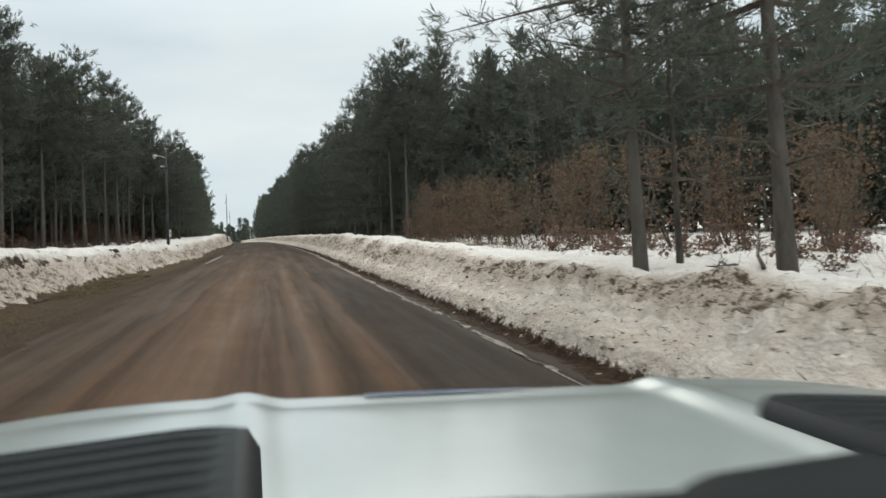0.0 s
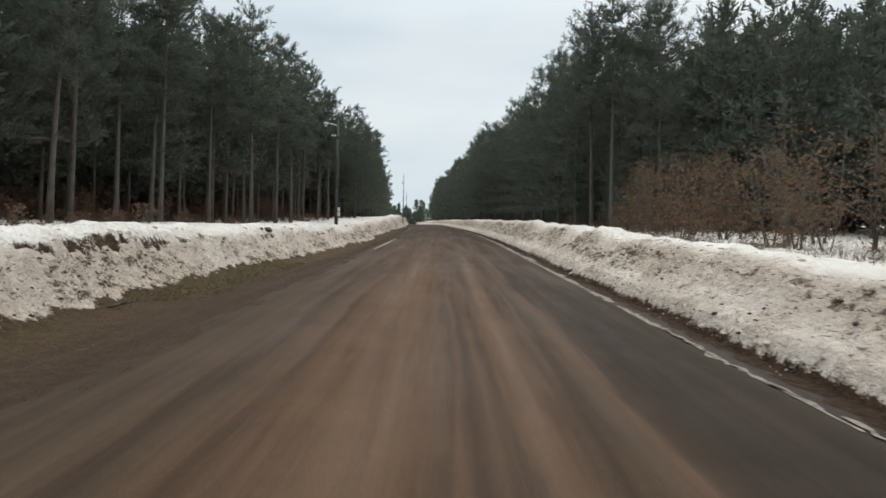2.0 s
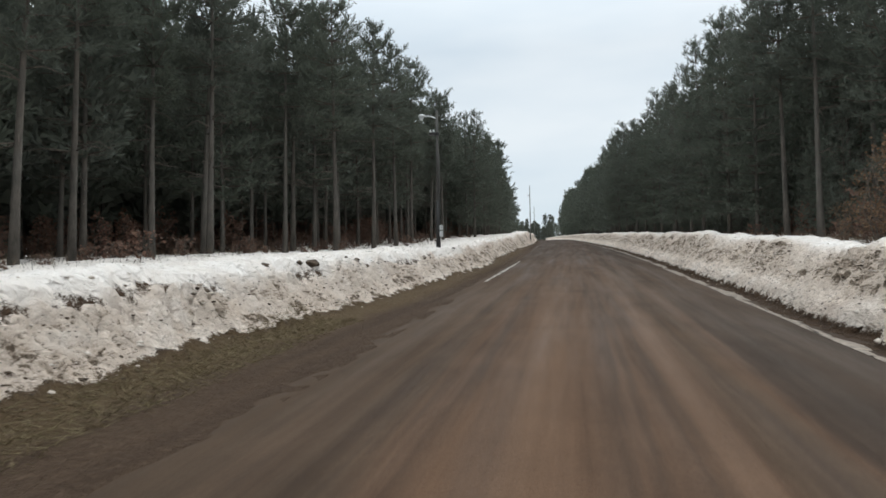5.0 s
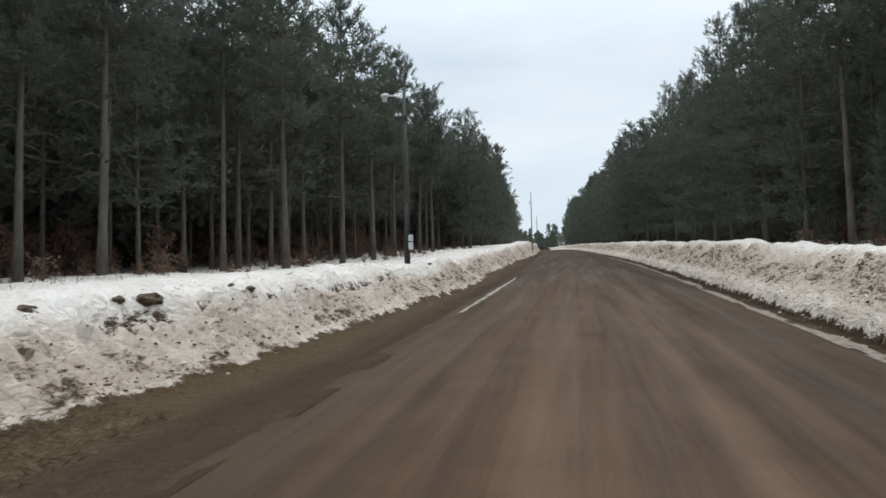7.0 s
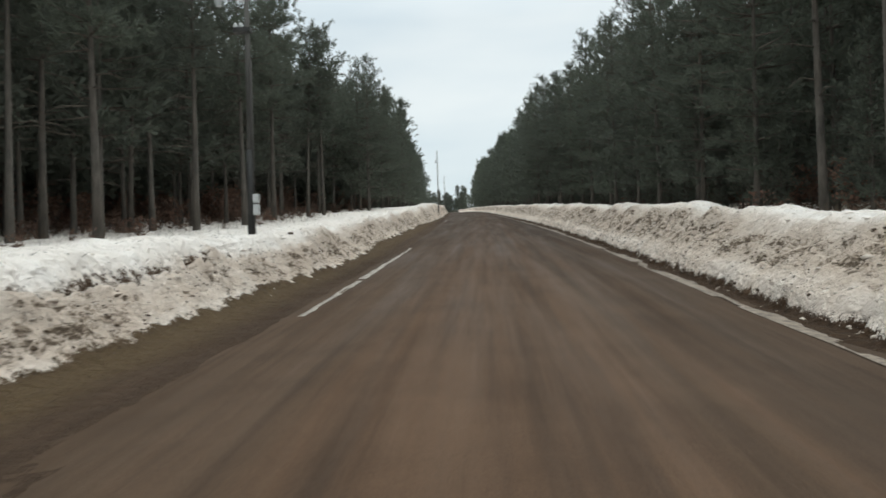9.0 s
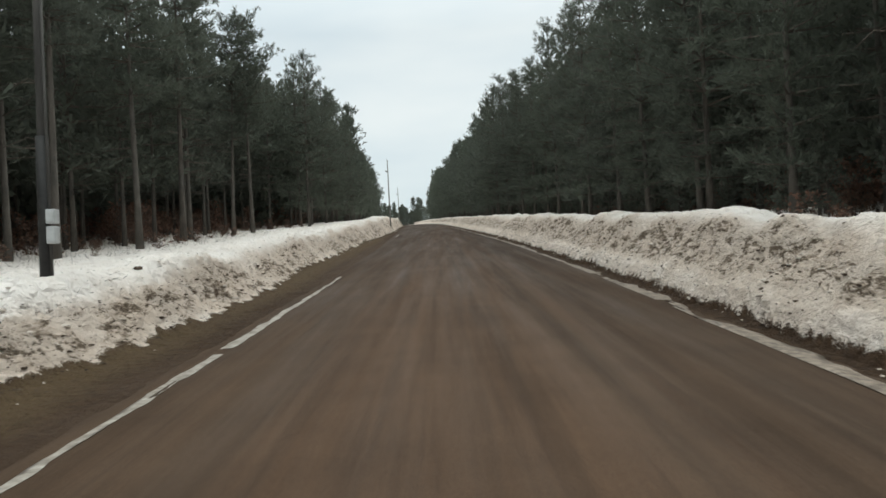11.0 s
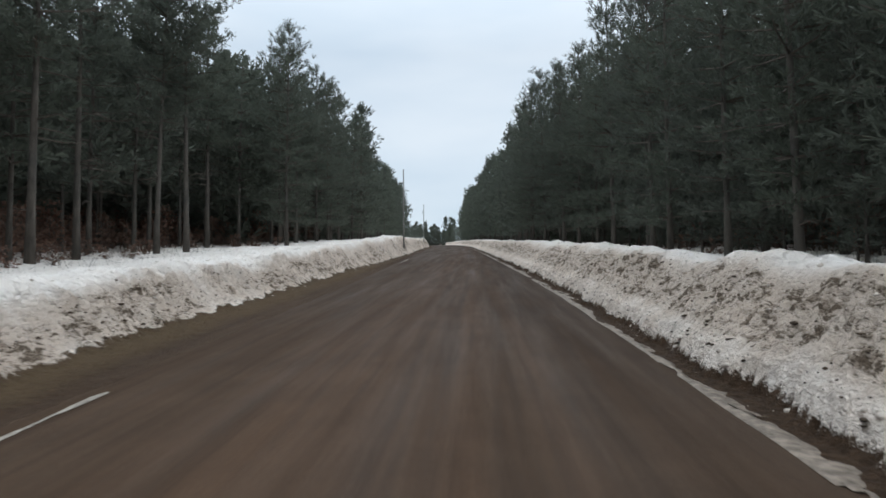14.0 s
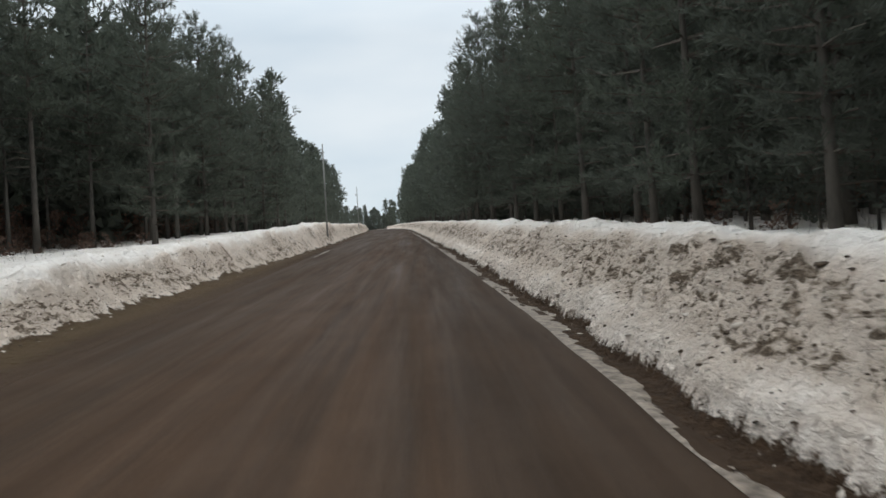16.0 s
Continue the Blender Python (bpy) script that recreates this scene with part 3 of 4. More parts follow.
def pine(seed, tall, base, spread, count, size, limbs=5, blades=10, trunk_r=0.135, per=5, width=0.11, twigs=True, sides=8):
    """A plantation pine: bare trunk with dead limbs, whorled branches, tufted crown."""
    rng = np.random.default_rng(seed)
    tree = new("pine_tree")
    lean = rng.normal(size=2) * 0.18

    def on_axis(z):
        s = z / tall
        return np.array([lean[0] * s * s + 0.05 * math.sin(3 * s + seed), lean[1] * s * s + 0.05 * math.cos(4 * s + seed), z])

    steps = np.linspace(0, 1, 9)
    axis = [on_axis(tall * s * 0.985 - 0.3 * (s == 0)) for s in steps]
    radii = [trunk_r * (1.25 if s == 0 else 1) * (1 - 0.88 * s) for s in steps]
    part("trunk", tubes_mesh("trunk", [(axis, radii, sides)], BARK), tree)
    wood, centres, dirs = [], [], []
    whorls = max(8, int((tall - base) / 0.62))
    each = count / (whorls * per)
    for w in range(whorls):
        f = min(max((w + rng.uniform(-0.35, 0.35)) / whorls, 0), 0.985)
        z = base + (tall - base) * f
        reach = spread * ((0.6 + 1.3 * f) if f < 0.3 else (1.0 - (f - 0.3) / 0.74) ** 0.66)
        reach = max(reach, 0.3)
        turn = rng.uniform(0, 6.28)
        for k in range(per):
            if rng.random() < 0.14:
                continue
            ang = turn + 6.283 * (k + rng.uniform(-0.3, 0.3)) / per
            r = reach * rng.uniform(0.55, 1.25)
            up = rng.uniform(-0.15, 0.25) + 0.9 * f * f + 0.1 * f
            root = on_axis(z)
            out = np.array([math.cos(ang), math.sin(ang), 0.0])
            end = root + out * r + np.array([0, 0, r * up])
            midp = root + out * r * 0.55 + np.array([0, 0, r * up * 0.25])
            wood.append(([root, midp, end], [0.022 + 0.012 * r, 0.022, 0.008], 3))
            m = max(2, round(each * r / spread * 1.5))
            for j in range(m):
                q = 0.28 + 0.76 * (j + rng.random()) / m
                at = (1 - q) ** 2 * root + 2 * q * (1 - q) * midp + q * q * end
                side = rng.normal(size=3) * np.array([0.3, 0.3, 0.17]) * (0.25 + 0.3 * r)
                centres.append(at + side)
                dd = out * 0.5 + side * 0.6 + np.array([0, 0, 0.35 + 0.6 * f])
                dirs.append(dd / np.linalg.norm(dd))
    for j in range(6):
        centres.append(on_axis(tall * (0.955 + 0.009 * j)) + rng.normal(size=3) * 0.07)
        dirs.append(np.array([0, 0, 1.0]))
    leaves = tufts(rng, np.array(centres), np.array(dirs), size, blades, width)
    sticks = []
    for points, rs, around in wood if twigs else wood[:1]:
        v, f = tube(points, rs, around)
        sticks += [[v[g[0]], v[g[i]], v[g[i + 1]]] for g in f[:-2] for i in (1, 2)]
    crown = soup("crown", np.concatenate([leaves, np.array(sticks)]), NEEDLES)
    crown.materials.append(TWIG)
    crown.polygons.foreach_set("material_index", np.repeat([0, 1], [len(leaves), len(sticks)]).astype(np.int32))
    part("crown", crown, tree, "dark green tufted needles")
    for k in range(limbs):
        z = base * rng.uniform(0.42, 1.0)
        ang = rng.uniform(0, 6.283)
        r = rng.uniform(0.7, 2.0)
        root = on_axis(z)
        o = np.array([math.cos(ang), math.sin(ang), 0])
        pts = [root, root + o * r * 0.5 + [0, 0, rng.uniform(-0.1, 0.2)], root + o * r + [0, 0, rng.uniform(-0.4, 0.2)]]
        part("dead_limb", tubes_mesh("dead_limb", [(pts, [0.028, 0.018, 0.006], 4)], TWIG), tree)
    return tree


LOFTY, BUSHY, MIDDLE, FAR, DEEP = [], [], [], [], []
for k in range(5):
    rr = random.Random(100 + k)
    LOFTY.append(pine(11 + k, 14.0 + 0.3 * k, rr.uniform(6.0, 7.6), rr.uniform(2.2, 2.7), 950, 0.37, 7, 12, 0.145, 5, 0.08))
for k in range(4):
    rr = random.Random(130 + k)
    BUSHY.append(pine(41 + k, 14.0 + 0.3 * k, rr.uniform(1.0, 2.4), rr.uniform(2.2, 2.7), 1150, 0.37, 3, 15, 0.13, 5, 0.06))
for k in range(6):
    rr = random.Random(150 + k)
    MIDDLE.append(pine(51 + k, 14.2 + 0.2 * k, rr.uniform(2.6, 4.0) if k < 3 else rr.uniform(1.0, 2.0), rr.uniform(2.3, 2.8), 340, 0.68, 3, 8, 0.13, 5, 0.12))
for k in range(4):
    rr = random.Random(180 + k)
    FAR.append(pine(61 + k, 14.2 + 0.2 * k, rr.uniform(1.0, 2.0), rr.uniform(2.3, 2.8), 230, 0.8, 0, 7, 0.13, 5, 0.14, False, 6))
for k in range(6):
    rr = random.Random(200 + k)
    DEEP.append(pine(31 + k, 14.3, rr.uniform(2.4, 3.6) if k < 3 else rr.uniform(0.25, 0.6), rr.uniform(2.6, 3.0), 125, 1.15, 0, 5, 0.12, 4, 0.23, False, 5))

PINE_LABEL = "tall pine with bare grey trunk and dark crown"
used, inner = [], []


def plant(source, x, y, size, turn, label=PINE_LABEL, group="pine forest along the road"):
    m = pose(x, y, height(x, y) - 0.05, 0, 0, turn) @ Matrix.Diagonal((size, size, size, 1))
    tree = copy_thing(source, m)
    tree.scale = (size, size, size)
    tagged(tree, label, "tree", group)
    used.append((x, y))


def join_inner(name, spots, label, thin=1):
    """The wood's inner trees, which nobody could count, as one mass of crowns and one of trunks."""
    shapes = []
    for tree in DEEP:
        meshes = {o.name.split(".")[0]: o.data for o in tree.children}
        arrays = []
        for kind in ("crown", "trunk"):
            mesh = meshes[kind]
            mesh.calc_loop_triangles()
            co = np.empty(3 * len(mesh.vertices))
            mesh.vertices.foreach_get("co", co)
            tri = np.empty(3 * len(mesh.loop_triangles), np.int32)
            mesh.loop_triangles.foreach_get("vertices", tri)
            arrays.append(co.reshape(-1, 3)[tri].reshape(-1, 3, 3))
        shapes.append(arrays)
    masses = ([], [])
    for k, x, y, size, turn in spots:
        c, s = math.cos(turn), math.sin(turn)
        R = np.array([[c, -s, 0], [s, c, 0], [0, 0, 1]]) * size
        for mass, tris in zip(masses, shapes[k]):
            mass.append(tris[::thin] @ R.T + np.array([x, y, height(x, y) - 0.05]))
    for what, mass, material in zip(("crowns", "trunks"), masses, (NEEDLES, BARK)):
        tagged(new(name + "_" + what, soup(name + "_" + what, np.concatenate(mass), material)), label + " " + what, "forest", kind="stuff")


def rim_west(y):
    """How far west of the road's middle the wood's outer tips stand."""
    return np.interp(y, [0, 40, 55, 64, 68, 74, 80, 95, 101, 104, 112, 125, 135, 150, 160, 171, 182, 208, 245, 270], [16.0, 15.2, 14.2, 13.0, 11.7, 11.9, 12.3, 12.6, 13.4, 10.7, 9.6, 9.3, 9.6, 10.0, 11.0, 12.4, 12.0, 11.8, 11.6, 11.0])


def rim_east(y):
    return np.interp(y, [46, 52, 58, 64, 75, 82, 96, 103, 109, 120, 140, 152, 163, 180, 190, 210, 245, 310, 330, 350, 400], [16.0, 12.4, 10.2, 9.4, 8.8, 8.4, 9.2, 9.2, 8.0, 7.6, 7.6, 7.9, 8.4, 7.9, 6.6, 6.7, 6.8, 7.6, 9.6, 10.3, 13.0])


def tree_size(source, x, y, top):
    """The scale at which a pine's tip stands that high over the road."""
    return (top - (height(x, y) - float(road_z(y)))) / (14.0 + 0.35 * (source % 4))


def forest():
    rng = random.Random(7)
    west = [(-16.7, 48.3), (-15.0, 49.8), (-16.2, 51.7), (-14.9, 58.0), (-12.3, 58.2), (-15.6, 61.0), (-12.7, 67.3), (-16.6, 69.6), (-16.0, 70.4), (-13.1, 75.2), (-13.0, 80.7), (-14.5, 86.3), (-13.3, 90.8), (-12.4, 92.0), (-14.8, 101.3), (-12.4, 108.5), (-10.9, 104.8), (-15.4, 39.0), (-16.6, 43.2)]
    east = [(9.8, 58.8), (13.9, 62.5), (13.6, 58.6), (17.9, 57.7), (9.6, 64.0), (12.8, 54.0), (10.6, 56.4), (9.2, 69.5), (8.8, 76.0), (8.0, 109.6)]
    for i, (x, y) in enumerate(west + east):
        source = i % 5 if x < 0 else i % 4
        bare = x < 0 and y < 103 or x > 13 or 54.5 < y < 59.5
        plant((LOFTY if bare else BUSHY)[source % 4], x, y, tree_size(source, x, y, rng.uniform(15.0, 16.2)), rng.uniform(0, 360))
    for side in (-1, 1):
        for row in range(9):
            y = 4.0 if side < 0 else (53.0, 49.0, 44.0, 40.0, 34.0, 28.0, 22.0, 18.0, 14.0)[row]
            while y < (262 if side < 0 else 400):
                far = y > 150
                if row > (3 if far else 8):
                    break
                if side < 0 and row == 0 and 36 < y < 108:
                    y = 110.0
                rim = float(rim_west(y) if side < 0 else rim_east(y))
                x = side * (rim + 0.2 + row * 2.9 + (1.5 if row > 2 else 0) + rng.uniform(-0.4, 0.9)) + float(road_x(y))
                yy = y + rng.uniform(-0.9, 0.9)
                if all((x - a) ** 2 + (yy - b) ** 2 > 4.0 for a, b in used[-200:]):
                    source, turn = rng.randrange(12), rng.uniform(0, 360)
                    size = tree_size(source, x, yy, rng.uniform(14.0, 15.9) if rng.random() < 0.88 else rng.uniform(12.5, 14.0))
                    size *= 0.93 if side > 0 and yy < 62 and row < 4 else 1.0
                    low = side > 0 or yy > 112
                    if row == 0 and y < 125:
                        plant(BUSHY[source % 4] if low else LOFTY[source % 4], x, yy, size, turn)
                    elif side > 0 and yy < 60 and row < 8:
                        plant(MIDDLE[source % 6], x, yy, size, turn)
                    elif row < 2 and 140 < y < 262:
                        plant(FAR[source % 4], x, yy, size, turn)
                    elif row < 2 and y < 262 or row == 2 and y < 110:
                        plant(MIDDLE[source % 3 + (3 if low else 0)], x, yy, size, turn)
                    else:
                        inner.append((source % 3 + (3 if low or row > 5 else 0), x, yy, size, radians(turn)))
                y += ((6.2 if y < 100 and side < 0 else 4.2, 3.9)[row] if row < 2 else 3.2 if row < 7 else 2.6) * (1.3 if far else 1.0) * rng.uniform(0.75, 1.35)
    for k in range(40):
        x, y = rng.uniform(30, 62), rng.uniform(12, 62)
        inner.append((3 + k % 3, x, y, rng.uniform(0.6, 0.85), rng.uniform(0, 6.28)))
    for k in range(46):
        y = 56 + 1.45 * k + rng.uniform(-0.6, 0.6)
        x = 10.0 + rng.uniform(-0.6, 2.2) + float(road_x(y))
        plant(MIDDLE[3 + k % 3], x, y, rng.uniform(0.2, 0.42), rng.uniform(0, 360), "young bushy pine under the taller pines", "young pines at the forest edge")
    join_inner("forest", inner, "dark inner pine")
    far_wood = []
    for k in range(170):
        y = rng.uniform(405, 460)
        far_wood.append((3 + rng.randrange(3), float(road_x(y)) + rng.uniform(-42, 48), y, rng.uniform(0.35, 0.62) if k % 7 else rng.uniform(0.65, 0.85), rng.uniform(0, 6.28)))
    join_inner("far_wood", far_wood, "far pine wood closing the road's end")


forest()
# two broad old pines and a slim one close to the road
near_a = pine(71, 13.5, 3.2, 3.8, 1700, 0.32, 12, 18, 0.125, 5, 0.034)
near_b = pine(72, 14.0, 2.9, 4.0, 1900, 0.32, 10, 18, 0.135, 5, 0.034)
near_c = pine(73, 8.0, 4.0, 1.6, 380, 0.34, 6, 14, 0.065, 5, 0.05)
for tree, x, y, label in ((near_a, 6.65, 12.4, "broad pine with low dead limbs behind the snow bank"), (near_b, 7.75, 9.95, "broad pine with thick trunk behind the snow bank"), (near_c, 7.7, 12.8, "slim young pine beside two broad pines")):
    plant(tree, x, y, 1.0, 40 * x, label, "pines near the road")
for tree in LOFTY + BUSHY + MIDDLE + FAR + DEEP + [near_a, near_b, near_c]:
    for o in (*tree.children_recursive, tree):
        bpy.data.objects.remove(o)


# ---- oak saplings and brush ----
def sapling(seed, tall, leaves, leaf, material, name, spread=0.42):
    rng = np.random.default_rng(seed)
    thing = new(name)
    wood, spots = [], []
    stems = 3
    for s in range(stems):
        first = len(wood)
        ang = rng.uniform(0, 6.28)
        top = np.array([math.cos(ang) * tall * 0.22, math.sin(ang) * tall * 0.22, tall * rng.uniform(0.75, 1.0)])
        foot = np.array([math.cos(ang) * 0.08, math.sin(ang) * 0.08, -0.25])
        midp = (foot + top) / 2 + rng.normal(size=3) * 0.06 * tall
        wood.append(([foot, midp, top], [0.028 * tall / 3, 0.018 * tall / 3, 0.005], 5))
        for b in range(9):
            q = rng.uniform(0.12, 0.97)
            root = (1 - q) ** 2 * foot + 2 * q * (1 - q) * midp + q * q * top
            a = rng.uniform(0, 6.28)
            r = tall * spread * rng.uniform(0.35, 1.0) * (1.15 - 0.7 * q)
            end = root + np.array([math.cos(a) * r, math.sin(a) * r, r * rng.uniform(0.15, 0.8)])
            wood.append(([root, (root + end) / 2 + rng.normal(size=3) * 0.05, end], [0.012 * tall / 3, 0.008, 0.003], 3))
            for j in range(max(2, leaves // (stems * 9))):
                spots.append(root + (end - root) * rng.uniform(0.25, 1.05) + rng.normal(size=3) * 0.05 * tall)
        for extra in range(4):
            q = rng.uniform(0.1, 0.9)
            root = (1 - q) ** 2 * foot + 2 * q * (1 - q) * midp + q * q * top
            end = root + rng.normal(size=3) * np.array([0.15, 0.15, 0.1]) * tall + np.array([0, 0, 0.12 * tall])
            wood.append(([root, end], [0.008, 0.003], 3))
        tagged(part("stem", tubes_mesh("stem", wood[first:], TWIG), thing), kind="stuff")
    spots = np.array(spots)
    n = len(spots)
    d = rng.normal(size=(n, 3))
    d /= np.linalg.norm(d, axis=1, keepdims=True)
    s = np.cross(d, rng.normal(size=(n, 3)))
    s /= np.linalg.norm(s, axis=1, keepdims=True)
    ln = leaf * rng.uniform(0.6, 1.3, (n, 1))
    tip, a, b = spots + d * ln, spots + d * ln * 0.5 + s * ln * 0.36, spots + d * ln * 0.5 - s * ln * 0.36
    tris = np.stack([np.stack([spots, a, tip], 1), np.stack([spots, tip, b], 1)], 1).reshape(-1, 3, 3)
    part("foliage", soup("foliage", tris, material), thing, "dry brown leaves")
    return thing


OAKS = [sapling(300 + k, 3.2, 520, 0.095, OAK_LEAVES, "oak_sapling", 0.36) for k in range(4)]
BRUSH = [sapling(320 + k, 1.7, 250, 0.14, BRUSH_LEAVES, "brush", 0.5) for k in range(4)]
SHRUB = [sapling(340 + k, 0.62, 110, 0.09, BRUSH_LEAVES, "small_shrub", 0.75) for k in range(3)]


def grow(source, x, y, size, turn, label, category, group):
    m = pose(x, y, height(x, y) - 0.03, 0, 0, turn) @ Matrix.Diagonal((size, size, size, 1))
    thing = copy_thing(source, m)
    thing.scale = (size, size, size)
    tagged(thing, label, category, group)


def undergrowth():
    rng = random.Random(21)
    for k in range(27):
        y = rng.uniform(24, 54)
        x = rng.uniform(8.8, 13.5) + max(0, (36 - y) * 0.12)
        grow(OAKS[k % 4], x, y, rng.uniform(0.6, 1.25) * (1.25 if x > 11 else 0.85), rng.uniform(0, 360), "oak sapling with clinging orange brown leaves", "sapling", "oak thicket")
    for k in range(14):
        y = rng.uniform(13, 26)
        x = rng.uniform(11.5, 19)
        grow(OAKS[k % 4], x, y, rng.uniform(0.8, 1.4), rng.uniform(0, 360), "oak sapling with clinging orange brown leaves", "sapling", "oak thicket")
    for k in range(210):
        y = rng.uniform(12, 130)
        x = -float(rim_west(y)) - rng.uniform(4.5, 15)
        grow(BRUSH[k % 4], x, y, rng.uniform(0.7, 1.6), rng.uniform(0, 360), "leafless reddish brush under the pines", "brush", "forest undergrowth")
    for k in range(90):
        y = rng.uniform(48, 130)
        x = rng.uniform(11.5, 22)
        grow(BRUSH[k % 4], x, y, rng.uniform(0.6, 1.4), rng.uniform(0, 360), "leafless reddish brush under the pines", "brush", "forest undergrowth")
    for k in range(230):
        y = rng.uniform(6, 110)
        if rng.random() < 0.7:
            x = -rng.uniform(11.5, 18)
        else:
            x = rng.uniform(8.5, 15)
        if k % 5 == 0:
            x, y = rng.uniform(8.2, 14), rng.uniform(7, 30)
        grow(SHRUB[k % 3], x, y, rng.uniform(0.5, 1.4), rng.uniform(0, 360), "small dry shrub poking out of the snow", "shrub", "shrubs in the snow")


undergrowth()
for thing in OAKS + BRUSH + SHRUB:
    for o in (*thing.children_recursive, thing):
        bpy.data.objects.remove(o)


# ---- utility poles ----
def utility_pole(x, y, tall, lamp, label, lean=0.0):
    z0 = height(x, y)
    thing = new("utility_pole")
    thing.matrix_world = pose(x, y, z0, 0, lean, 0)
    part("pole", tubes_mesh("pole", [([(0, 0, -0.4), (0, 0, tall * 0.5), (0, 0, tall)], [0.08, 0.07, 0.056], 10)], POLE_WOOD if lamp else POLE_PALE), thing, "weathered grey wooden pole")
    if lamp:
        part("guard", tubes_mesh("guard", [([(0, -0.02, -0.3), (0, -0.02, 1.0), (0.0, -0.02, 2.15)], [0.1, 0.096, 0.092], 10)], POLE_DARK), thing, "black lower guard on the pole")
        part("conduit", tubes_mesh("conduit", [([(0.1, -0.06, 0.0), (0.09, -0.06, 4.4)], [0.02, 0.02], 6)], POLE_WOOD), thing, "thin grey conduit")
        for z0b, z1b in ((0.5, 0.76), (0.8, 1.02)):
            box = part("meter_box", box_mesh("meter_box", 0.085, 0.23, -0.17, -0.02, z0b, z1b, GREY_BOX, 0.015), thing, "small grey metal box")
            part("lid", box_mesh("lid", 0.1, 0.215, -0.182, -0.17, z0b + 0.03, z1b - 0.03, GREY_BOX, 0.004), box)
        arm = part("lamp_arm", tubes_mesh("lamp_arm", [([(0, 0, tall - 0.35), (-0.3, -0.02, tall - 0.24), (-0.58, -0.04, tall - 0.22)], [0.03, 0.028, 0.026], 6)], GALV), thing, "pale metal lamp arm")
        bm = bmesh.new()
        bmesh.ops.create_uvsphere(bm, u_segments=12, v_segments=8, radius=0.13)
        for v in bm.verts:
            v.co = Vector((v.co.x * 1.25 - 0.7, v.co.y, v.co.z * 0.62 + tall - 0.2))
        head = part("lamp_head", finish("lamp_head", bm, GALV, True), thing, "rounded metal lamp head")
        bm = bmesh.new()
        bmesh.ops.create_cone(bm, cap_ends=True, segments=12, radius1=0.075, radius2=0.11, depth=0.17)
        for v in bm.verts:
            v.co = Vector((v.co.x - 0.72, v.co.y, v.co.z + tall - 0.33))
        part("lens", finish("lens", bm, GLASS_SHADE), head, "milky lamp lens")
        part("bracket", box_mesh("bracket", -0.34, 0.1, -0.12, 0.12, tall - 1.12, tall - 1.0, POLE_DARK, 0.01), thing)
        for k in (-0.3, -0.16):
            part("insulator", tubes_mesh("insulator", [([(k, 0, tall - 1.0), (k, 0, tall - 0.94), (k, 0, tall - 0.86)], [0.045, 0.06, 0.03], 8)], GREY_BOX), thing)
    else:
        part("crossbar", box_mesh("crossbar", -0.28, 0.05, -0.05, 0.05, tall - 1.5, tall - 1.4, POLE_WOOD, 0.01), thing)
        for k in (-0.24, 0.0):
            part("insulator", tubes_mesh("insulator", [([(k, 0, tall - 1.4), (k, 0, tall - 1.3), (k, 0, tall - 1.22)], [0.04, 0.05, 0.02], 8)], GREY_BOX), thing)
    tagged(thing, label, "utility pole", "poles along the road")


utility_pole(-6.25, 54.3, 6.25, True, "wooden utility pole with lamp arm and meter boxes")
utility_pole(-6.36, 134.1, 7.75, False, "bare wooden utility pole in the snow bank")
utility_pole(-8.9, 199.4, 7.2, False, "bare wooden utility pole far along the road")


# ---- loose lumps, straw and weeds ----
def lumps(name, count, seed, material, label, side_share, sizes, place, thrown=False):
    """Many small broken lumps lying on the banks, as one mass."""
    rng = np.random.default_rng(seed)
    y = rng.uniform(-2, 100, count)
    east = rng.random(count) < side_share
    u = place(rng, east, y, count)
    x = u + road_x(y)
    z, soil, debris = terrain(x, y)[:3]
    if thrown:
        keep = rng.random(count) < debris ** 1.5 * 1.4
        x, y, z = x[keep], y[keep], z[keep]
        count = len(x)
    r = sizes[0] * (sizes[1] / sizes[0]) ** (rng.random(count) ** 2.2)
    bm = bmesh.new()
    bmesh.ops.create_icosphere(bm, subdivisions=1, radius=1.0)
    ball = np.array([v.co[:] for v in bm.verts])
    tri = np.array([[v.index for v in f.verts] for f in bm.faces])
    bm.free()
    k = len(ball)
    v = ball[None] * rng.uniform(0.6, 1.3, (count, k, 1)) * rng.uniform(0.7, 1.4, (count, 1, 3))
    v[:, :, 2] *= 0.45
    v = v * r[:, None, None] + np.stack([x, y, z - 0.3 * r], -1)[:, None]
    faces = (tri[None] + (np.arange(count) * k)[:, None, None]).reshape(-1, 3)
    mesh = bpy.data.meshes.new(name)
    mesh.vertices.add(count * k)
    mesh.vertices.foreach_set("co", v.astype(np.float32).ravel())
    mesh.loops.add(faces.size)
    mesh.loops.foreach_set("vertex_index", faces.ravel().astype(np.int32))
    mesh.polygons.add(len(faces))
    mesh.polygons.foreach_set("loop_start", np.arange(0, faces.size, 3, dtype=np.int32))
    mesh.materials.append(material)
    mesh.update(calc_edges=True)
    shade_smooth(mesh)
    tagged(new(name, mesh), label, "debris", kind="stuff")


def on_slopes(rng, east, y, n):
    return np.where(east, 4.15 + rng.random(n) ** 1.4 * 2.0, foot_west(y) - 0.45 - rng.random(n) ** 1.3 * 1.5)


def at_feet(rng, east, y, n):
    return np.where(east, 3.95 + np.abs(rng.normal(size=n)) * 0.45, foot_west(y) - 0.15 - np.abs(rng.normal(size=n)) * 0.45)


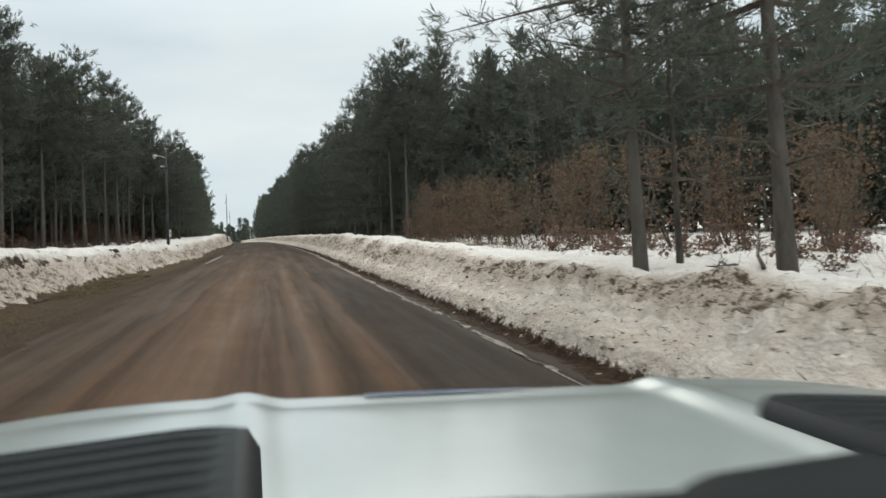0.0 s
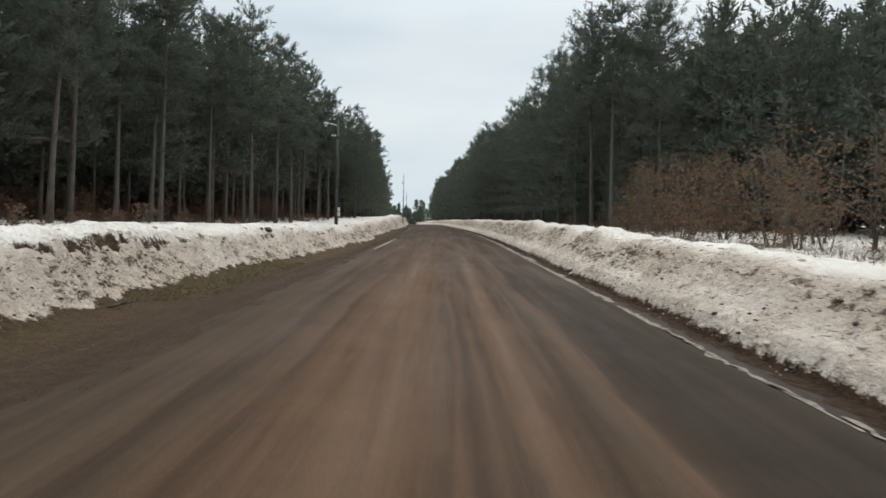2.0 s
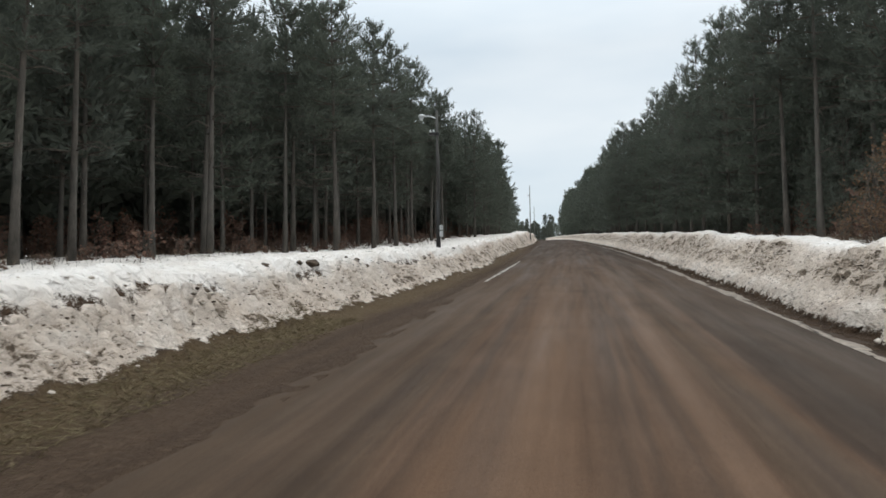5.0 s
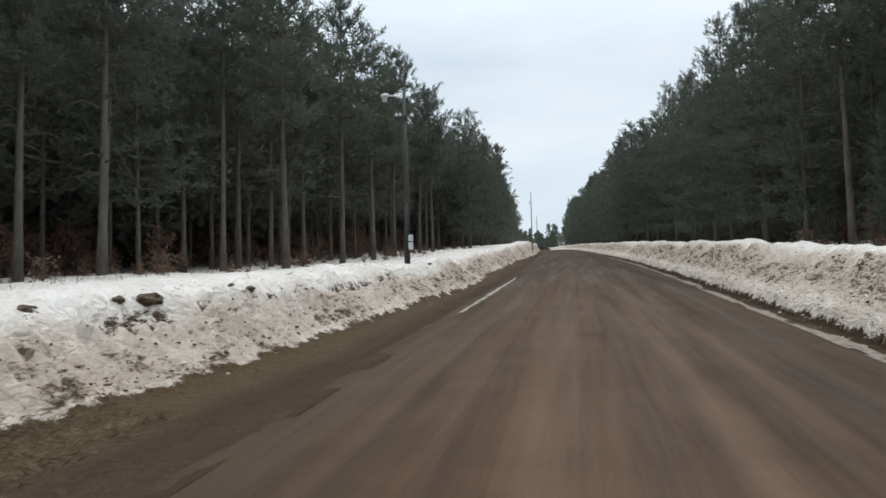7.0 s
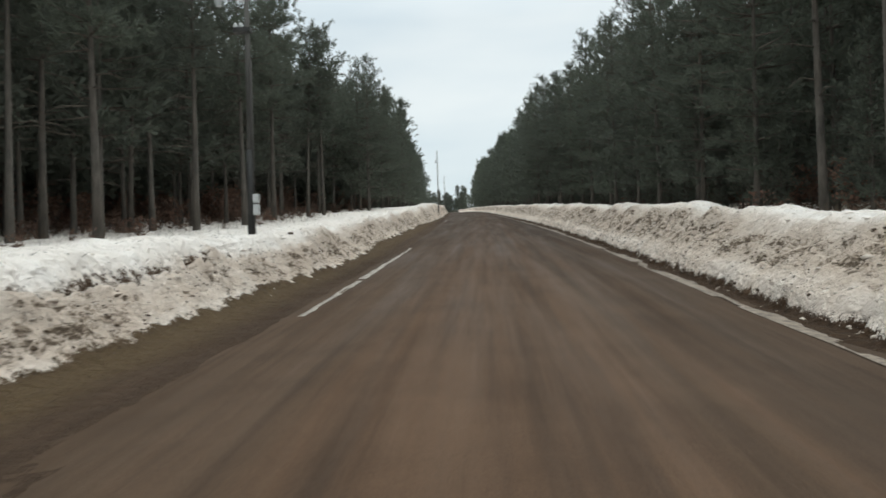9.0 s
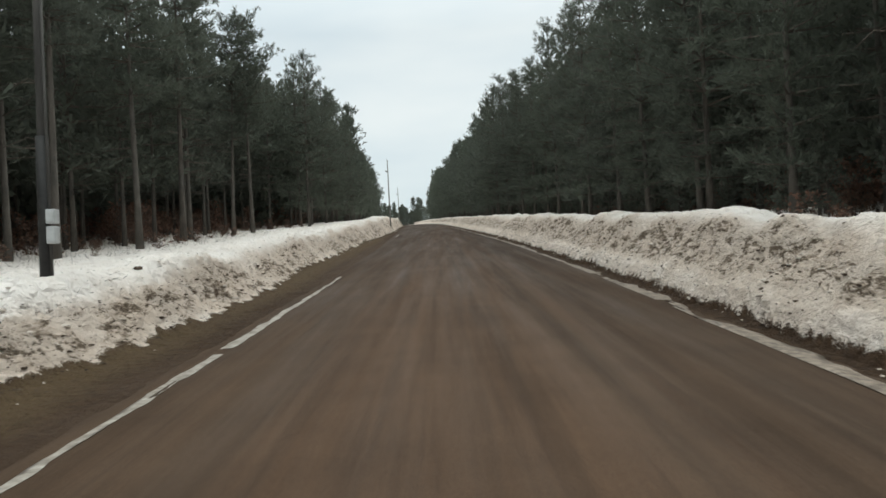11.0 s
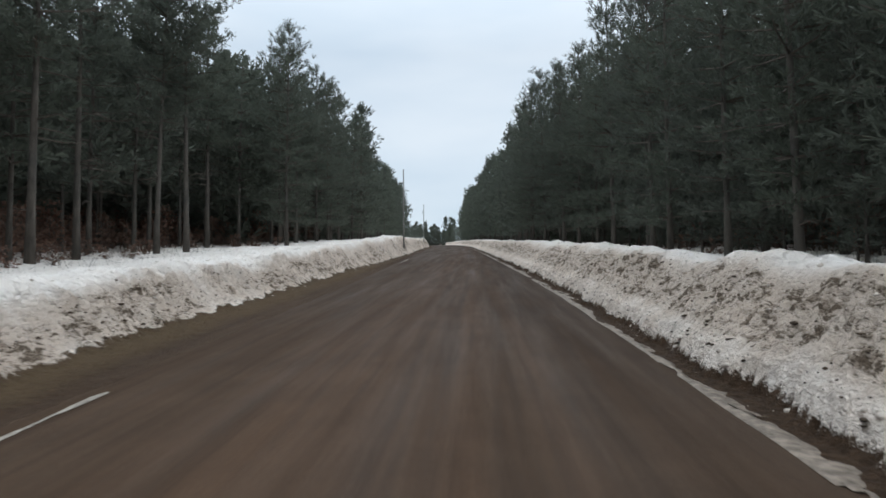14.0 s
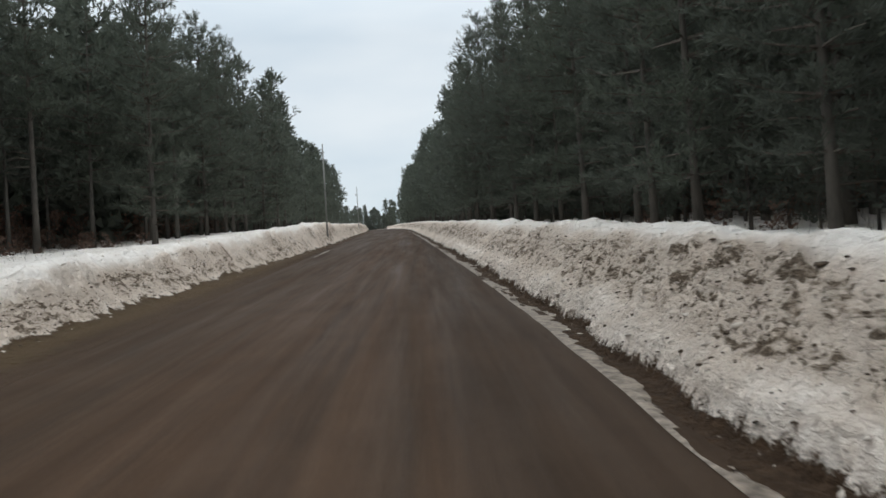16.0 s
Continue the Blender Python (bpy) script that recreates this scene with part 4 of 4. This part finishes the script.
lumps("snow_lumps", 2600, 81, CLOD_SNOW, "broken crusted lumps of dirty snow", 0.55, (0.02, 0.085), on_slopes)
lumps("snow_lumps", 320, 82, CLOD_SNOW, "broken crusted lumps of dirty snow", 0.85, (0.02, 0.08), at_feet)
lumps("dirt_lumps", 8000, 83, CLOD_DIRT, "frozen brown dirt crumbs on the snow banks", 0.5, (0.012, 0.055), on_slopes, True)
lumps("dirt_lumps", 3500, 84, CLOD_DIRT, "frozen brown dirt crumbs on the snow banks", 0.4, (0.012, 0.05), at_feet)


def blades(name, count, seed, material, label, u0, u1, y0, y1, ln, flat):
    rng = np.random.default_rng(seed)
    y = rng.uniform(y0, y1, count)
    u = rng.uniform(u0, u1, count)
    x = u + road_x(y)
    z = terrain(x, y)[0]
    base = np.stack([x, y, z - 0.01], -1)
    d = rng.normal(size=(count, 3))
    d[:, 2] = np.abs(d[:, 2]) * (0.15 if flat else 2.5) + 0.1
    d /= np.linalg.norm(d, axis=1, keepdims=True)
    s = np.cross(d, rng.normal(size=(count, 3)))
    s /= np.linalg.norm(s, axis=1, keepdims=True)
    L = ln * rng.uniform(0.4, 1.3, (count, 1))
    tris = np.stack([base - s * 0.006, base + s * 0.006, base + d * L], 1)
    tagged(new(name, soup(name, tris, material)), label, "grass", kind="stuff")


blades("straw", 5000, 91, STRAW, "flattened straw coloured grass on the shoulder", -5.9, -4.2, 4, 20, 0.12, True)
blades("straw", 9000, 97, STRAW, "flattened straw coloured grass on the shoulder", -6.1, -4.7, 24, 36, 0.19, True)
blades("dry_twigs", 1800, 92, CLOD_DIRT, "dead twigs and stalks strewn on the snow bank", 4.5, 5.7, 1, 30, 0.13, True)
blades("dry_twigs", 1500, 93, CLOD_DIRT, "dead twigs and stalks strewn on the snow bank", -7.0, -5.4, 8, 60, 0.13, True)
blades("dry_weeds", 3500, 94, WEED, "thin dry weed stems standing in the snow", -20, -10.5, 5, 110, 0.5, False)
blades("dry_weeds", 2600, 96, WEED, "thin dry weed stems standing in the snow", 7.6, 9.8, 22, 58, 0.5, False)
blades("dry_weeds", 3500, 95, WEED, "thin dry weed stems standing in the snow", 8.0, 17, 5, 110, 0.5, False)


def dirt_clod(x, y, size, seed):
    rng = np.random.default_rng(seed)
    bm = bmesh.new()
    bmesh.ops.create_icosphere(bm, subdivisions=3, radius=size)
    for v in bm.verts:
        k = 0.85 + 0.32 * noise.noise(v.co * 1.9 / size + Vector((seed, 0, 0))) + 0.16 * noise.noise(v.co * 5.0 / size + Vector((0, seed, 0)))
        v.co = Vector((v.co.x * k * 0.9, v.co.y * k * 1.5, v.co.z * k * 0.62))
    ob = new("dirt_clod", finish("dirt_clod", bm, CLOD_DIRT))
    ob.matrix_world = pose(x, y, height(x, y) - size * 0.36, 0, 0, rng.uniform(-25, 25))
    tagged(ob, "frozen brown clod of dirt on the snow bank", "clod", "clods on the bank")


for k, (x, y, s) in enumerate(((-6.75, 38.6, 0.34), (-6.85, 38.0, 0.2), (-6.55, 39.2, 0.24), (-7.1, 36.4, 0.26), (-6.45, 41.5, 0.24), (-6.6, 41.1, 0.15), (-6.3, 42.2, 0.2), (-7.0, 33.5, 0.26), (-6.2, 61.0, 0.2), (-6.0, 57.2, 0.18), (-6.0, 44.6, 0.14), (-5.8, 46.3, 0.12))):
    dirt_clod(x, y, 0.6 * s, 400 + k)


def fallen_branch(x, y, long, lift, turn, label):
    rng = np.random.default_rng(int(100 * y))
    thing = new("fallen_branch")
    thing.matrix_world = pose(x, y, height(x, y), 0, -lift, turn)
    bough = [np.array([long * q, 0.04 * math.sin(5 * q), 0.02 * math.cos(4 * q)]) for q in (0, 0.3, 0.65, 1)]
    part("bough", tubes_mesh("bough", [(bough, [0.028, 0.022, 0.014, 0.005], 6)], TWIG), thing)
    for k in range(7):
        root = bough[0] + (bough[3] - bough[0]) * rng.uniform(0.2, 0.9)
        end = root + np.array([0.25, rng.choice([-1, 1]) * rng.uniform(0.15, 0.35), rng.uniform(0.0, 0.3)]) * long * 0.6
        part("twig", tubes_mesh("twig", [([root, (root + end) / 2 + rng.normal(size=3) * 0.02, end], [0.01, 0.007, 0.003], 4)], TWIG), thing)
    tagged(thing, label, "branch", "fallen branches")


fallen_branch(5.9, 7.9, 0.9, 38, 60, "dead grey branch sticking up out of the snow bank")
fallen_branch(6.2, 8.9, 0.55, 4, 200, "dead twiggy branch lying on the snow bank")
fallen_branch(-5.8, 22.3, 0.55, 16, 30, "short dark stick lying on the dirty snow bank")


# ---- the pickup's front, where the drive starts ----
def hood_sheet(xs, v, cx):
    """The hood's skin: xs across from its middle, v from the windscreen (0) to the nose (1) and down over it."""
    nose = 2.05 - 0.09 * xs - 0.02 * xs ** 2
    y = np.where(v <= 1, 1.1 + v * (nose - 1.1), nose + 0.05 * np.sin((v - 1) / 0.4 * 1.57))
    a = np.abs(xs)
    z = 1.336 + 0.012 * np.exp(-((a - 0.53) / 0.05) ** 2) - 0.008 * smooth(0.5, 0.42, a) - 0.05 * np.clip((a - 0.58) / 0.6, 0, 1) ** 2
    z = z - 0.006 * smooth(0.78, 0.86, v) - 0.02 * np.clip((v - 0.95) / 0.05, 0, 1) ** 2 - np.where(v > 1, 0.75 * (v - 1), 0)
    return xs + cx, y, z


def pickup():
    truck = new("pickup_truck")
    truck.matrix_world = pose(0.292, 0.0, 0.008, math.degrees(math.atan(SLOPE)), 1.0, 1.25)
    cx, top = 0.475, 1.33
    xs = np.concatenate([np.linspace(-1.22, -0.66, 12), np.linspace(-0.64, -0.4, 18), np.linspace(-0.36, 0.36, 10), np.linspace(0.4, 0.64, 18), np.linspace(0.66, 1.22, 12)])
    vs = np.concatenate([np.linspace(0, 0.82, 14), np.linspace(0.84, 1.0, 14), 1 + np.linspace(0.03, 0.4, 6)])
    part("hood", grid_mesh("hood", *hood_sheet(*np.meshgrid(xs, vs), cx), WHITE_PAINT), truck, "glossy white hood with two raised creases")
    for s in (-1, 1):
        a, b = cx + s * 0.472, cx + s * 1.12
        x0, x1 = min(a, b), max(a, b)
        us, ws = np.linspace(0, 1, 30), np.linspace(0, 1, 110)
        U, W = np.meshgrid(us, ws)
        inner = U if s > 0 else 1 - U
        lift = np.minimum(smooth(0, 0.07, inner), smooth(0, 0.1, 1 - W)) * np.minimum(1, smooth(0, 0.12, 1 - inner) + 0.4)
        rib = -0.024 * (np.abs(np.cos(W * 3.1416 * 8)) ** 6) * smooth(0.12, 0.24, inner)
        Ys = 1.13 + W * ((0.5 if s > 0 else 0.56) - 0.15 * np.clip(1 - inner / 0.3, 0, 1) ** 2.2)
        Zs = top - 0.02 - 0.05 * inner + 0.07 * lift + rib * lift
        part("hood_scoop", grid_mesh("hood_scoop", x0 + U * (x1 - x0), Ys, Zs, BLACK_TRIM), truck, "black ribbed plastic hood scoop")
        fender = bmesh.new()
        box_bm(fender, cx + s * 1.1 - 0.07, cx + s * 1.1 + 0.07, 0.9, 1.9, 0.78, 1.24, 0.05)
        part("fender", finish("fender", fender, WHITE_PAINT), truck)
        wheel = part("wheel", tubes_mesh("wheel", [([(cx + s * 0.66, 1.25, 0.4), (cx + s * 0.7, 1.25, 0.4), (cx + s * 0.92, 1.25, 0.4), (cx + s * 0.96, 1.25, 0.4)], [0.36, 0.4, 0.4, 0.36], 28)], RUBBER), truck, "black tyre")
        part("rim", tubes_mesh("rim", [([(cx + s * 0.9, 1.25, 0.4), (cx + s * 0.965, 1.25, 0.4)], [0.24, 0.22], 20)], GALV), wheel)
    U, W = np.meshgrid(np.linspace(-0.62, 1.6, 90), np.linspace(0, 1, 8))
    edge = np.interp(U, [-0.62, 0.15, 0.352, 0.364, 0.57, 0.64, 1.0, 1.6], [1.2, 1.235, 1.205, 1.19, 1.17, 1.235, 1.29, 1.31])
    part("cowl", grid_mesh("cowl", U, 0.8 + W * (edge - 0.8), 1.345 + 0.012 * np.sqrt(1 - W ** 2 * 0.999) - 0.03 * smooth(0.9, 1.0, W), BLACK_TRIM), truck, "black plastic cowl below the windscreen")
    part("engine_bay", box_mesh("engine_bay", cx - 0.85, cx + 0.85, 0.9, 1.8, 0.45, 1.18, BLACK_TRIM, 0.03), truck)
    part("decal", grid_mesh("decal", *decal_sheet(cx), BLUE_DECAL), truck, "blue pointed decal along the hood's front")
    tagged(truck, "white pickup front with black ribbed hood scoops", "pickup truck")


def decal_sheet(cx):
    U, W = np.meshgrid(np.linspace(0, 1, 24), np.linspace(0, 1, 5))
    v = 0.935 + 0.035 * (W - 0.5) * np.minimum(1, (1 - U) * 2.2 + 0.05)
    x, y, z = hood_sheet(-0.24 + 0.44 * U, v, cx)
    return x, y, z + 0.005


pickup()
